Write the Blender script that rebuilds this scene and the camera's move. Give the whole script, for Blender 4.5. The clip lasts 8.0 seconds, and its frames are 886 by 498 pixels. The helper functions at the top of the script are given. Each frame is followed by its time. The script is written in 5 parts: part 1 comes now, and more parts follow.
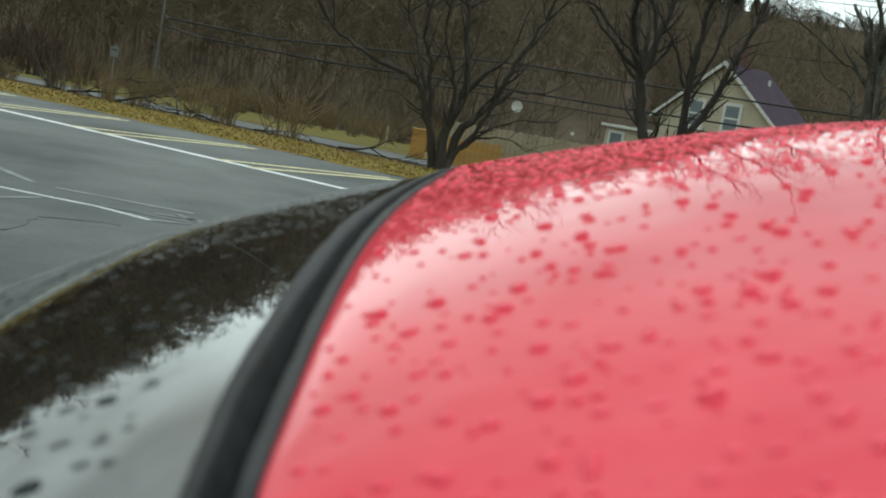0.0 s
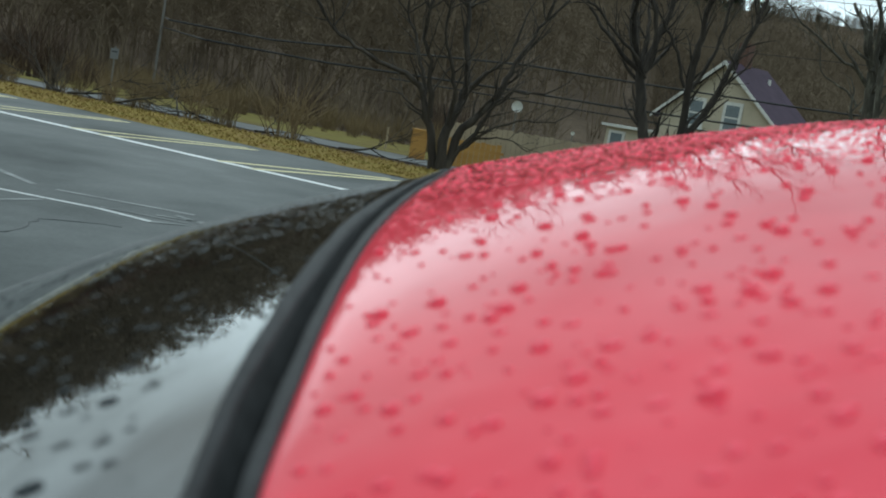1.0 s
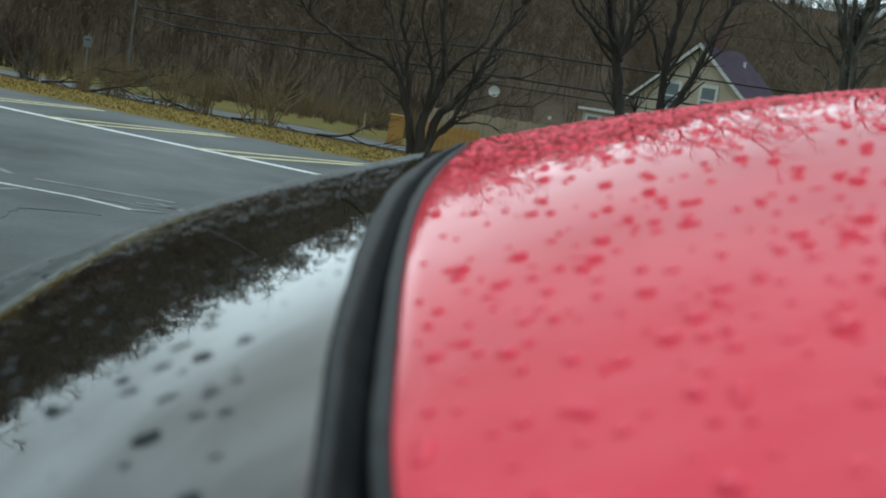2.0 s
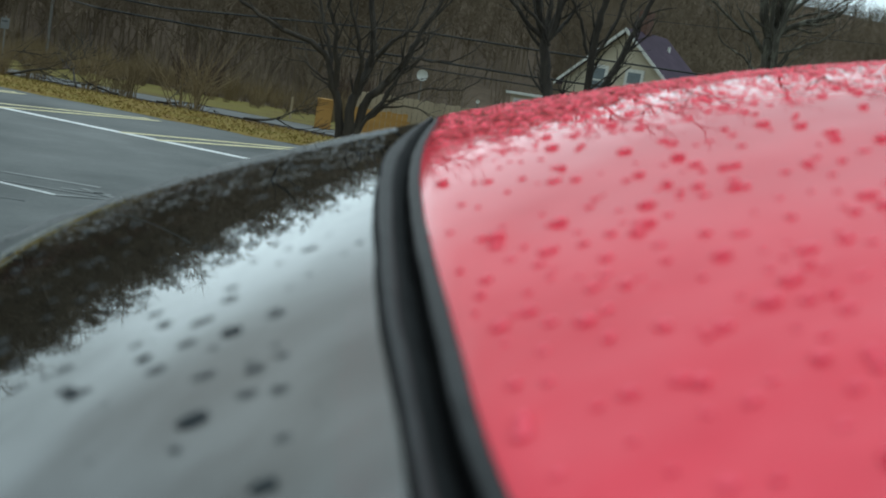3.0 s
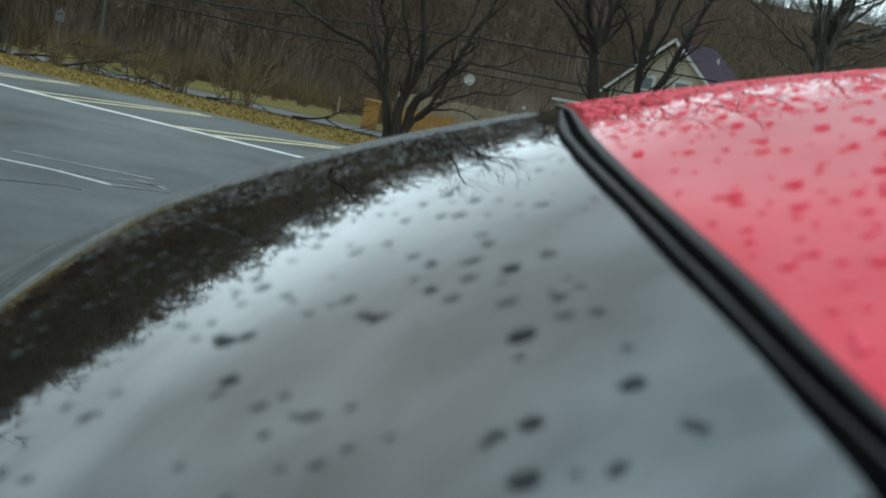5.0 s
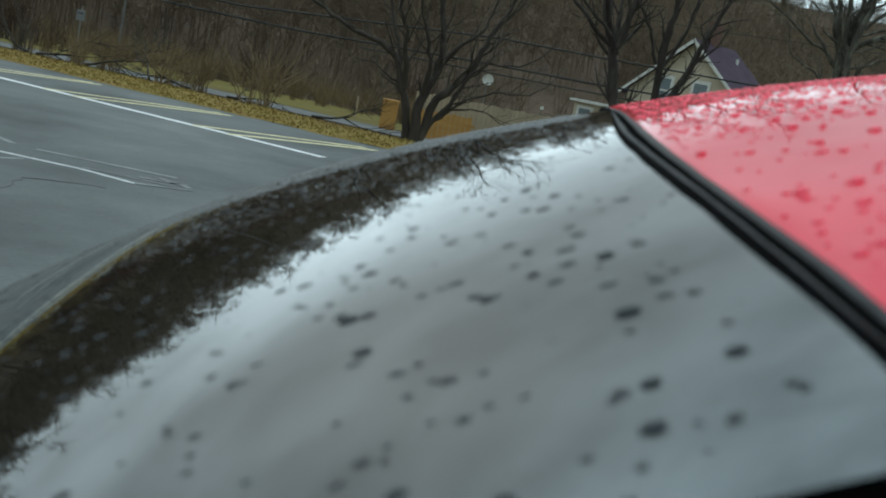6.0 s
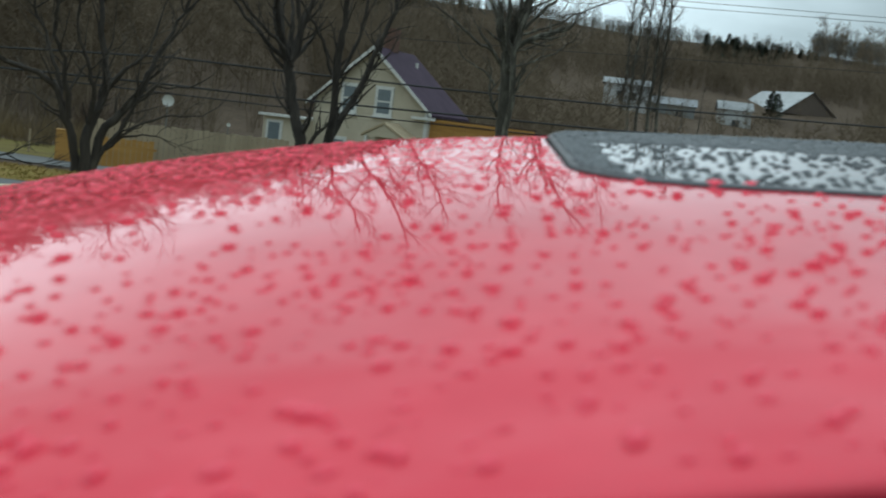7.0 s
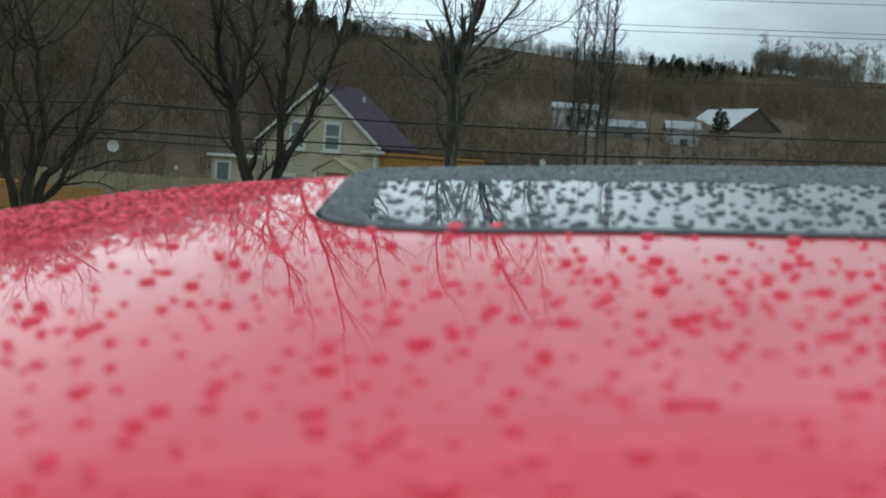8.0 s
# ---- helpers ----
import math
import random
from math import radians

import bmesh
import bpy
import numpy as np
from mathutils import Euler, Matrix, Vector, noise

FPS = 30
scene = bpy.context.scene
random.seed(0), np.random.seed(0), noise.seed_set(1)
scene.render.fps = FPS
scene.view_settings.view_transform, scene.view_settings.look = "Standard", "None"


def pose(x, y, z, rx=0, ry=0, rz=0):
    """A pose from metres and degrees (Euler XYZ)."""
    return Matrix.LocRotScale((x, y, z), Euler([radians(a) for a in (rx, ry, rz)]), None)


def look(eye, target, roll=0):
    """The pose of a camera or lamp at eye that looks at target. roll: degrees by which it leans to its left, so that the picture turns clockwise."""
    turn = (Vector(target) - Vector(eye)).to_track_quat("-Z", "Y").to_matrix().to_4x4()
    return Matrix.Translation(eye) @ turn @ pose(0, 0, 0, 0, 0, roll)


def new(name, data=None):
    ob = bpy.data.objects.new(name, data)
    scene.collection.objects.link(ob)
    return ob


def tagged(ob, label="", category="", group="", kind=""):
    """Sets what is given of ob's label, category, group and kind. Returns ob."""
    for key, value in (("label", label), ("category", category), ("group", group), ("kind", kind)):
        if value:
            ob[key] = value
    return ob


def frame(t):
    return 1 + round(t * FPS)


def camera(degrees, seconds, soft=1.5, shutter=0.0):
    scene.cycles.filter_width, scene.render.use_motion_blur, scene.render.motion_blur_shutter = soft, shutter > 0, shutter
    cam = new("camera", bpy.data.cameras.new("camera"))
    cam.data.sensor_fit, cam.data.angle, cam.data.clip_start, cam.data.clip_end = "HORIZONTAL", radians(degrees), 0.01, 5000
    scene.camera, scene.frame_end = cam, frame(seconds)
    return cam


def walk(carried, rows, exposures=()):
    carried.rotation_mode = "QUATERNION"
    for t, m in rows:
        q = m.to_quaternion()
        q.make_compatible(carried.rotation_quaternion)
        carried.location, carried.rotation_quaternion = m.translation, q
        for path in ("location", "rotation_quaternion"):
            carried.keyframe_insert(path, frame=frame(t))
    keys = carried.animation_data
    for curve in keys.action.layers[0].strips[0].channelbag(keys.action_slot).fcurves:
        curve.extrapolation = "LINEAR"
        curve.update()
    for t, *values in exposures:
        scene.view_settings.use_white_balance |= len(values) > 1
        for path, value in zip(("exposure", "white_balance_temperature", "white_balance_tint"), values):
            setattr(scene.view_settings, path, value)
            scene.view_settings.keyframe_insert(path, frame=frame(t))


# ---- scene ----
import collections


# ---------------------------------------------------------------- camera
cam = camera(43.3, 8.0, soft=1.8, shutter=0.1)
cam.data.dof.use_dof, cam.data.dof.focus_distance, cam.data.dof.aperture_fstop = True, 4.5, 11.0
PATH = [
    (0.0, (-0.0, 0.0, 0.0), (-0.0, 9.903, -1.392), 10.0),
    (0.5, (0.003, 0.002, 0.0014), (-0.03, 9.9, -1.426), 9.94),
    (1.0, (0.0001, -0.0004, -0.0001), (-0.007, 9.903, -1.389), 9.78),
    (1.5, (-0.0145, -0.0101, -0.0058), (0.125, 9.889, -1.419), 9.43),
    (2.0, (-0.0392, -0.0037, -0.0192), (0.173, 9.884, -1.499), 9.23),
    (2.2, (-0.0506, 0.0013, -0.0287), (0.219, 9.884, -1.531), 9.18),
    (3.3, (-0.0807, 0.0269, -0.0366), (0.906, 9.863, -1.542), 9.56),
    (3.5, (-0.0816, 0.0249, -0.0364), (0.901, 9.87, -1.487), 9.61),
    (4.0, (-0.0878, 0.0157, -0.0426), (0.858, 9.865, -1.49), 10.37),
    (4.5, (-0.0931, 0.0094, -0.0389), (0.818, 9.867, -1.449), 10.32),
    (4.8, (-0.1288, -0.0064, -0.0558), (0.574, 9.857, -1.542), 11.1),
    (5.0, (-0.1571, -0.0047, -0.0674), (0.363, 9.863, -1.601), 11.15),
    (5.2, (-0.1813, -0.0197, -0.0735), (0.187, 9.848, -1.655), 11.27),
    (6.3, (-0.1924, -0.061, -0.067), (0.19, 9.813, -1.601), 11.29),
    (6.5, (-0.1374, -0.0689, -0.0427), (0.5, 9.804, -1.497), 10.72),
    (6.6, (-0.088, -0.0655, -0.0247), (0.777, 9.791, -1.475), 10.35),
    (6.7, (-0.01, -0.0667, 0.0131), (1.342, 9.753, -1.31), 9.71),
    (6.8, (0.0868, -0.064, 0.0457), (1.998, 9.68, -1.142), 8.89),
    (6.9, (0.1718, -0.0785, 0.0705), (2.637, 9.547, -1.063), 8.28),
    (7.0, (0.2609, -0.0661, 0.0884), (3.103, 9.461, -0.983), 6.96),
    (7.1, (0.3362, -0.0434, 0.1027), (3.49, 9.398, -0.857), 5.96),
    (7.2, (0.3805, -0.0336, 0.1097), (3.734, 9.341, -0.824), 5.21),
    (7.4, (0.4181, -0.02, 0.1092), (3.777, 9.362, -0.726), 4.74),
    (7.5, (0.4225, -0.0199, 0.1094), (3.716, 9.392, -0.647), 4.82),
    (8.0, (0.4277, -0.0141, 0.1099), (3.607, 9.436, -0.651), 4.29),
]
walk(cam, [(t, look(eye, target, roll)) for t, eye, target, roll in PATH],
     exposures=[(0.0, 0.32, 7300, 10), (1.2, 0.13, 6600, 10), (6.6, 0.11, 6600, 10), (7.2, 0.02, 6500, 10), (8.0, -0.03, 6500, 10)])

# ---------------------------------------------------------------- light
world = bpy.data.worlds.new("overcast_sky")
scene.world = world
world.use_nodes = True
wn = world.node_tree
wn.nodes.clear()
w_out = wn.nodes.new("ShaderNodeOutputWorld")
w_bg = wn.nodes.new("ShaderNodeBackground")
w_sky = wn.nodes.new("ShaderNodeTexSky")
w_sky.sky_type = 'NISHITA'
w_sky.sun_disc = False
w_sky.sun_elevation = radians(28)
w_sky.sun_rotation = radians(-21)
w_sky.air_density, w_sky.dust_density, w_sky.ozone_density = 1.0, 6.0, 1.0
w_mix = wn.nodes.new("ShaderNodeMix")
w_mix.data_type = 'RGBA'
w_mix.inputs[0].default_value = 0.98
w_cloud = wn.nodes.new("ShaderNodeTexNoise")
w_cloud.inputs["Scale"].default_value = 3.6
w_cloud.inputs["Detail"].default_value = 5
w_map = wn.nodes.new("ShaderNodeMapping")
w_map.inputs["Scale"].default_value = (1, 1, 3.0)
w_tc = wn.nodes.new("ShaderNodeTexCoord")
w_ramp = wn.nodes.new("ShaderNodeValToRGB")
w_ramp.color_ramp.elements[0].position, w_ramp.color_ramp.elements[0].color = 0.36, (4.05, 5.38, 5.9, 1)
w_ramp.color_ramp.elements[1].position, w_ramp.color_ramp.elements[1].color = 0.64, (7.15, 9.2, 10.05, 1)
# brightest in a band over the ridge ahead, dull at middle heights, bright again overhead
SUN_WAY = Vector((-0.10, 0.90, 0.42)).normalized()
w_sep = wn.nodes.new("ShaderNodeSeparateXYZ")
w_lift = wn.nodes.new("ShaderNodeMapRange")
w_lift.inputs["From Min"].default_value, w_lift.inputs["From Max"].default_value = 0.50, 1.0
w_lift.inputs["To Min"].default_value, w_lift.inputs["To Max"].default_value = 0.62, 2.1
w_band = wn.nodes.new("ShaderNodeMapRange")
w_band.interpolation_type = 'SMOOTHSTEP'
w_band.inputs["From Min"].default_value, w_band.inputs["From Max"].default_value = 0.12, 0.31
w_band.inputs["To Min"].default_value, w_band.inputs["To Max"].default_value = 1.7, 0.0
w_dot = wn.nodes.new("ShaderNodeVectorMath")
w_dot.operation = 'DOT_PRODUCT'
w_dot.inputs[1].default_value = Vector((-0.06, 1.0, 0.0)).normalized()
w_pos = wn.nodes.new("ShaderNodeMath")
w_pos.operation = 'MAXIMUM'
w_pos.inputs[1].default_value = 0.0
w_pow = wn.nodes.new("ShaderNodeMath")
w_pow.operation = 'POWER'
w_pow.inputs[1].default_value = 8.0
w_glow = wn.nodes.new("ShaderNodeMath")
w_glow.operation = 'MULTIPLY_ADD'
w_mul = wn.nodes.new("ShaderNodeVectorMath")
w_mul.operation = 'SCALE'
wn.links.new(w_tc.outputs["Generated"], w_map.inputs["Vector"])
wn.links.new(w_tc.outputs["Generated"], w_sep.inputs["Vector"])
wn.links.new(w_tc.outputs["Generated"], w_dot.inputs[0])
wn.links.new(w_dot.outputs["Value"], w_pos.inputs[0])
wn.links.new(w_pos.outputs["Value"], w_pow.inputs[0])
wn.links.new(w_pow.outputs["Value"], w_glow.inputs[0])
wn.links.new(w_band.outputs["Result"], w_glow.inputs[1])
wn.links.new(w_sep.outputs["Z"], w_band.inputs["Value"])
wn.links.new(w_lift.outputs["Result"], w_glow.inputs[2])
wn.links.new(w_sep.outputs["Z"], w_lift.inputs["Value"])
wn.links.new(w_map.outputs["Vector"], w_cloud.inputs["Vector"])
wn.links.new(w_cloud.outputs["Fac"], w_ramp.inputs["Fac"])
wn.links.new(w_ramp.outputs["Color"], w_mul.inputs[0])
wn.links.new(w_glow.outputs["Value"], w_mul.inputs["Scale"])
wn.links.new(w_sky.outputs["Color"], w_mix.inputs[6])
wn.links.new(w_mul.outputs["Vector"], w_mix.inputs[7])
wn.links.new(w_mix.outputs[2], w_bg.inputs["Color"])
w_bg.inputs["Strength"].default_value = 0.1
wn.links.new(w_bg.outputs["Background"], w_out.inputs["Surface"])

sun_data = bpy.data.lights.new("sun", 'SUN')
sun_data.energy, sun_data.angle, sun_data.color = 0.55, radians(160), (0.97, 1.0, 1.02)
sun = new("sun", sun_data)
sun.matrix_world = look(SUN_WAY * 40, (0, 0, 0))
scene.view_settings.exposure = 0.0

# ---------------------------------------------------------------- materials


def material(name):
    m = bpy.data.materials.new(name)
    m.use_nodes = True
    nt = m.node_tree
    return m, nt, nt.nodes["Principled BSDF"]


def noise_mix(nt, scale, stops, detail=6, rough=0.6, stretch=(1, 1, 1), coords="Object"):
    """A colour ramp over noise; returns the colour socket and the factor socket."""
    tc = nt.nodes.new("ShaderNodeTexCoord")
    mp = nt.nodes.new("ShaderNodeMapping")
    mp.inputs["Scale"].default_value = stretch
    nz = nt.nodes.new("ShaderNodeTexNoise")
    nz.inputs["Scale"].default_value = scale
    nz.inputs["Detail"].default_value = detail
    nz.inputs["Roughness"].default_value = rough
    rp = nt.nodes.new("ShaderNodeValToRGB")
    els = rp.color_ramp.elements
    while len(els) < len(stops):
        els.new(0.5)
    for e, (p, c) in zip(els, stops):
        e.position, e.color = p, (*c, 1)
    nt.links.new(tc.outputs[coords], mp.inputs["Vector"])
    nt.links.new(mp.outputs["Vector"], nz.inputs["Vector"])
    nt.links.new(nz.outputs["Fac"], rp.inputs["Fac"])
    return rp.outputs["Color"], nz.outputs["Fac"]


def bump(nt, bsdf, fac, strength, distance):
    b = nt.nodes.new("ShaderNodeBump")
    b.inputs["Strength"].default_value, b.inputs["Distance"].default_value = strength, distance
    nt.links.new(fac, b.inputs["Height"])
    nt.links.new(b.outputs["Normal"], bsdf.inputs["Normal"])


def mottled(name, scale, stops, rough=0.8, bump_scale=None, bump_strength=0.3, bump_dist=0.01, stretch=(1, 1, 1), second=None, spec=0.5):
    m, nt, b = material(name)
    b.inputs["Specular IOR Level"].default_value = spec
    col, fac = noise_mix(nt, scale, stops, stretch=stretch)
    if second:
        col2, _ = noise_mix(nt, second[0], second[1])
        mx = nt.nodes.new("ShaderNodeMix")
        mx.data_type, mx.blend_type = 'RGBA', 'MULTIPLY'
        mx.inputs[0].default_value = second[2]
        nt.links.new(col, mx.inputs[6])
        nt.links.new(col2, mx.inputs[7])
        col = mx.outputs[2]
    nt.links.new(col, b.inputs["Base Color"])
    b.inputs["Roughness"].default_value = rough
    if bump_scale:
        _, f2 = noise_mix(nt, bump_scale, [(0, (0, 0, 0)), (1, (1, 1, 1))])
        bump(nt, b, f2, bump_strength, bump_dist)
    return m


def paint_red():
    m, nt, b = material("red_car_paint")
    col, _ = noise_mix(nt, 11, [(0.3, (0.75, 0.048, 0.077)), (0.7, (0.86, 0.064, 0.097))])
    nt.links.new(col, b.inputs["Base Color"])
    b.inputs["Roughness"].default_value = 0.5
    b.inputs["Specular IOR Level"].default_value = 0.0
    # a patchy film of water
    _, wet = noise_mix(nt, 7, [(0, (0, 0, 0)), (1, (1, 1, 1))], detail=5)
    film = nt.nodes.new("ShaderNodeMapRange")
    film.inputs["From Min"].default_value, film.inputs["From Max"].default_value = 0.3, 0.7
    film.inputs["To Min"].default_value, film.inputs["To Max"].default_value = 0.80, 1.0
    nt.links.new(wet, film.inputs["Value"])
    nt.links.new(film.outputs["Result"], b.inputs["Coat Weight"])
    b.inputs["Coat IOR"].default_value = 1.36
    b.inputs["Coat Roughness"].default_value = 0.0
    _, f2 = noise_mix(nt, 260, [(0, (0, 0, 0)), (1, (1, 1, 1))], detail=3)
    bp = nt.nodes.new("ShaderNodeBump")
    bp.inputs["Strength"].default_value, bp.inputs["Distance"].default_value = 0.006, 0.0003
    nt.links.new(f2, bp.inputs["Height"])
    nt.links.new(bp.outputs["Normal"], b.inputs["Coat Normal"])
    return m


def drop_mat(name, colour, gloss=0.12):
    m, nt, b = material(name)
    b.inputs["Base Color"].default_value = (*colour, 1)
    b.inputs["Roughness"].default_value = 0.12
    b.inputs["IOR"].default_value = 1.33
    b.inputs["Specular IOR Level"].default_value = gloss
    return m


def tinted_glass(name, colour, through_light=1.0, ior=1.52, rough=0.0):
    m, nt, b = material(name)
    b.inputs["Base Color"].default_value = (*colour, 1)
    b.inputs["Roughness"].default_value = rough
    b.inputs["IOR"].default_value = ior
    b.inputs["Transmission Weight"].default_value = through_light
    b.inputs["Specular Tint"].default_value = (0.85, 0.96, 1.0, 1)
    _, f2 = noise_mix(nt, 200, [(0, (0, 0, 0)), (1, (1, 1, 1))], detail=3)
    bump(nt, b, f2, 0.005, 0.0003)
    return m


def plain(name, colour, rough=0.5, metallic=0.0, spec=0.5):
    m, nt, b = material(name)
    lo, hi = [c * 0.88 for c in colour], [min(1, c * 1.1) for c in colour]
    col, f = noise_mix(nt, 9, [(0.3, lo), (0.7, hi)])
    nt.links.new(col, b.inputs["Base Color"])
    b.inputs["Roughness"].default_value, b.inputs["Metallic"].default_value = rough, metallic
    b.inputs["Specular IOR Level"].default_value = spec
    return m


RED = paint_red()
DROP_RED = drop_mat("water_on_paint", (0.93, 0.080, 0.125), 0.42)
DROP_DARK = drop_mat("water_on_glass", (0.045, 0.050, 0.053), 0.02)
DROP_FROST = drop_mat("grey_water_on_glass", (0.15, 0.155, 0.156), 0.12)
DROP_SUN = drop_mat("water_on_roof_glass", (0.14, 0.148, 0.154), 0.14)
SUN_GLASS = tinted_glass("smoked_roof_glass", (0.05, 0.055, 0.06), 0.3, 1.5, 0.01)
GLASS = tinted_glass("dark_tinted_glass", (0.05, 0.058, 0.06), 0.92, 2.25)
# Rubber tones: seal walls and channel carry the groove's shade in their colour
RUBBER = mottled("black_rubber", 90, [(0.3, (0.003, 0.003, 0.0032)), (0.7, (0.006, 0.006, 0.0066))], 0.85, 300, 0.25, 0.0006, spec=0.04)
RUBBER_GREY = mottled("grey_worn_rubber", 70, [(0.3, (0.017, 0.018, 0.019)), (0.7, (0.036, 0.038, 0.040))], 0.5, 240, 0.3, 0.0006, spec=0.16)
SUN_RIM = plain("grey_printed_glass_rim", (0.075, 0.081, 0.086), 0.4, 0.0, 0.4)
RUBBER_SHADED = mottled("shaded_dark_rubber", 80, [(0.3, (0.010, 0.0105, 0.011)), (0.7, (0.022, 0.023, 0.024))], 0.65, 260, 0.25, 0.0006, spec=0.1)
GREY_TRIM = plain("grey_weather_trim", (0.12, 0.13, 0.135), 0.4)
INTERIOR = plain("dark_cabin_fill", (0.02, 0.02, 0.02), 0.9)
TYRE = plain("tyre_rubber", (0.015, 0.015, 0.015), 0.8)
ALLOY = plain("alloy_rim", (0.5, 0.5, 0.52), 0.3, 1.0)
ASPHALT = mottled("wet_asphalt", 0.42, [(0.30, (0.062, 0.069, 0.068)), (0.48, (0.112, 0.120, 0.118)), (0.60, (0.138, 0.146, 0.143)), (0.72, (0.185, 0.194, 0.190))], 0.8,
                  60, 0.5, 0.01, spec=0.35, second=(22, [(0.3, (0.72, 0.72, 0.72)), (0.75, (1.15, 1.15, 1.15))], 0.6))
LINE_WHITE = mottled("worn_white_line", 5, [(0.3, (0.60, 0.61, 0.61)), (0.6, (0.80, 0.81, 0.80))], 0.6, second=(40, [(0.35, (0.55, 0.55, 0.55)), (0.6, (1, 1, 1))], 0.5))
LINE_OLD = mottled("old_white_line", 5, [(0.3, (0.33, 0.345, 0.345)), (0.6, (0.56, 0.575, 0.57))], 0.65, second=(40, [(0.35, (0.5, 0.5, 0.5)), (0.6, (1, 1, 1))], 0.6))
LINE_YELLOW = mottled("worn_yellow_line", 5, [(0.3, (0.60, 0.52, 0.27)), (0.6, (0.78, 0.70, 0.42))], 0.6, second=(40, [(0.35, (0.55, 0.55, 0.55)), (0.6, (1, 1, 1))], 0.5))
LINE_FADED = mottled("faded_line", 3, [(0.35, (0.13, 0.14, 0.138)), (0.65, (0.25, 0.26, 0.256))], 0.8)
TAR = plain("tar_seal", (0.065, 0.07, 0.073), 0.6)
GRASS = mottled("winter_grass", 1.3, [(0.3, (0.205, 0.130, 0.052)), (0.48, (0.250, 0.178, 0.055)), (0.7, (0.190, 0.160, 0.046))], 0.95, 30, 0.8, 0.03,
                second=(14, [(0.3, (0.7, 0.7, 0.65)), (0.7, (1.15, 1.12, 1.05))], 0.5), spec=0.1)
LAWN = mottled("dull_lawn", 0.7, [(0.35, (0.105, 0.078, 0.036)), (0.5, (0.165, 0.132, 0.042)), (0.65, (0.140, 0.130, 0.036))], 0.95, 30, 0.8, 0.03, spec=0.1)
BLADE = mottled("dry_grass_blades", 1.6, [(0.35, (0.230, 0.148, 0.056)), (0.5, (0.272, 0.192, 0.060)), (0.65, (0.215, 0.178, 0.050))], 0.9, spec=0.1)
LITTER = mottled("leaf_litter", 0.12, [(0.25, (0.086, 0.064, 0.047)), (0.5, (0.108, 0.081, 0.060)), (0.8, (0.132, 0.099, 0.073))], 1.0, 2.5, 0.8, 0.2,
                 second=(1.4, [(0.3, (0.6, 0.58, 0.55)), (0.7, (1.2, 1.15, 1.1))], 0.8), spec=0.1)
BARK = mottled("dark_wet_bark", 6, [(0.3, (0.020, 0.015, 0.011)), (0.6, (0.048, 0.038, 0.028)), (0.85, (0.115, 0.098, 0.072))], 0.9, 24, 0.7, 0.02, stretch=(1, 1, 0.25))
BARK_GREY = mottled("grey_lichen_bark", 5, [(0.3, (0.040, 0.034, 0.026)), (0.52, (0.085, 0.077, 0.058)), (0.7, (0.21, 0.20, 0.155))], 0.9, 20, 0.7, 0.02, stretch=(1, 1, 0.3))
TWIG = mottled("thin_twigs", 1.5, [(0.3, (0.060, 0.050, 0.040)), (0.7, (0.125, 0.105, 0.082))], 0.9, spec=0.1)
BRUSH = mottled("brown_brush_stems", 0.5, [(0.3, (0.145, 0.105, 0.060)), (0.6, (0.22, 0.160, 0.087)), (0.8, (0.205, 0.167, 0.078))], 0.95, spec=0.1)
THICKET = mottled("dark_thicket_stems", 0.5, [(0.3, (0.060, 0.040, 0.030)), (0.7, (0.105, 0.072, 0.053))], 0.95, spec=0.1)
WOODS = mottled("far_bare_trees", 0.05, [(0.3, (0.150, 0.114, 0.078)), (0.55, (0.184, 0.141, 0.097)), (0.8, (0.218, 0.168, 0.117))], 1.0, spec=0.1)
# distance haze over the ridge is put into this greyer twig colour
RIDGE_GREY = mottled("hazy_grey_treetops", 0.05, [(0.3, (0.115, 0.105, 0.09)), (0.7, (0.16, 0.148, 0.13))], 1.0, spec=0.1)
PINE = mottled("dark_conifer_needles", 0.6, [(0.3, (0.022, 0.030, 0.018)), (0.7, (0.048, 0.062, 0.034))], 0.95)
SIDING = mottled("beige_clapboard", 1.2, [(0.3, (0.44, 0.385, 0.28)), (0.7, (0.53, 0.46, 0.345))], 0.8)
TRIM_WHITE = plain("white_painted_trim", (0.62, 0.62, 0.58), 0.6)
PURPLE_ROOF = mottled("plum_metal_roof", 1.5, [(0.3, (0.036, 0.021, 0.036)), (0.7, (0.055, 0.033, 0.053))], 0.75, spec=0.2)
BRICK = mottled("red_chimney_brick", 6, [(0.3, (0.10, 0.055, 0.04)), (0.7, (0.16, 0.085, 0.06))], 0.9)
PANE = plain("window_pane_with_blind", (0.15, 0.18, 0.19), 0.12, 0.0, 0.5)
TIMBER = mottled("orange_stained_timber", 3, [(0.3, (0.36, 0.17, 0.035)), (0.7, (0.50, 0.26, 0.06))], 0.7, stretch=(0.3, 0.3, 3))
FENCE_WOOD = mottled("weathered_tan_boards", 2, [(0.3, (0.30, 0.235, 0.15)), (0.7, (0.44, 0.35, 0.23))], 0.85, stretch=(1, 1, 0.3))
WHITE_FAR = mottled("white_house_paint", .5, [(.3, (.40, .41, .40)), (.7, (.56, .57, .56))], 0.7)
ROOF_FAR = mottled("pale_far_roof", .6, [(.3, (.19, .195, .195)), (.7, (.30, .31, .31))], 0.8)
WIRE = plain("black_cable", (0.012, 0.012, 0.012), 0.6)
POLE_WOOD = mottled("grey_pole_wood", 3, [(0.3, (0.14, 0.13, 0.115)), (0.7, (0.22, 0.205, 0.185))], 0.85, stretch=(1, 1, 0.2))
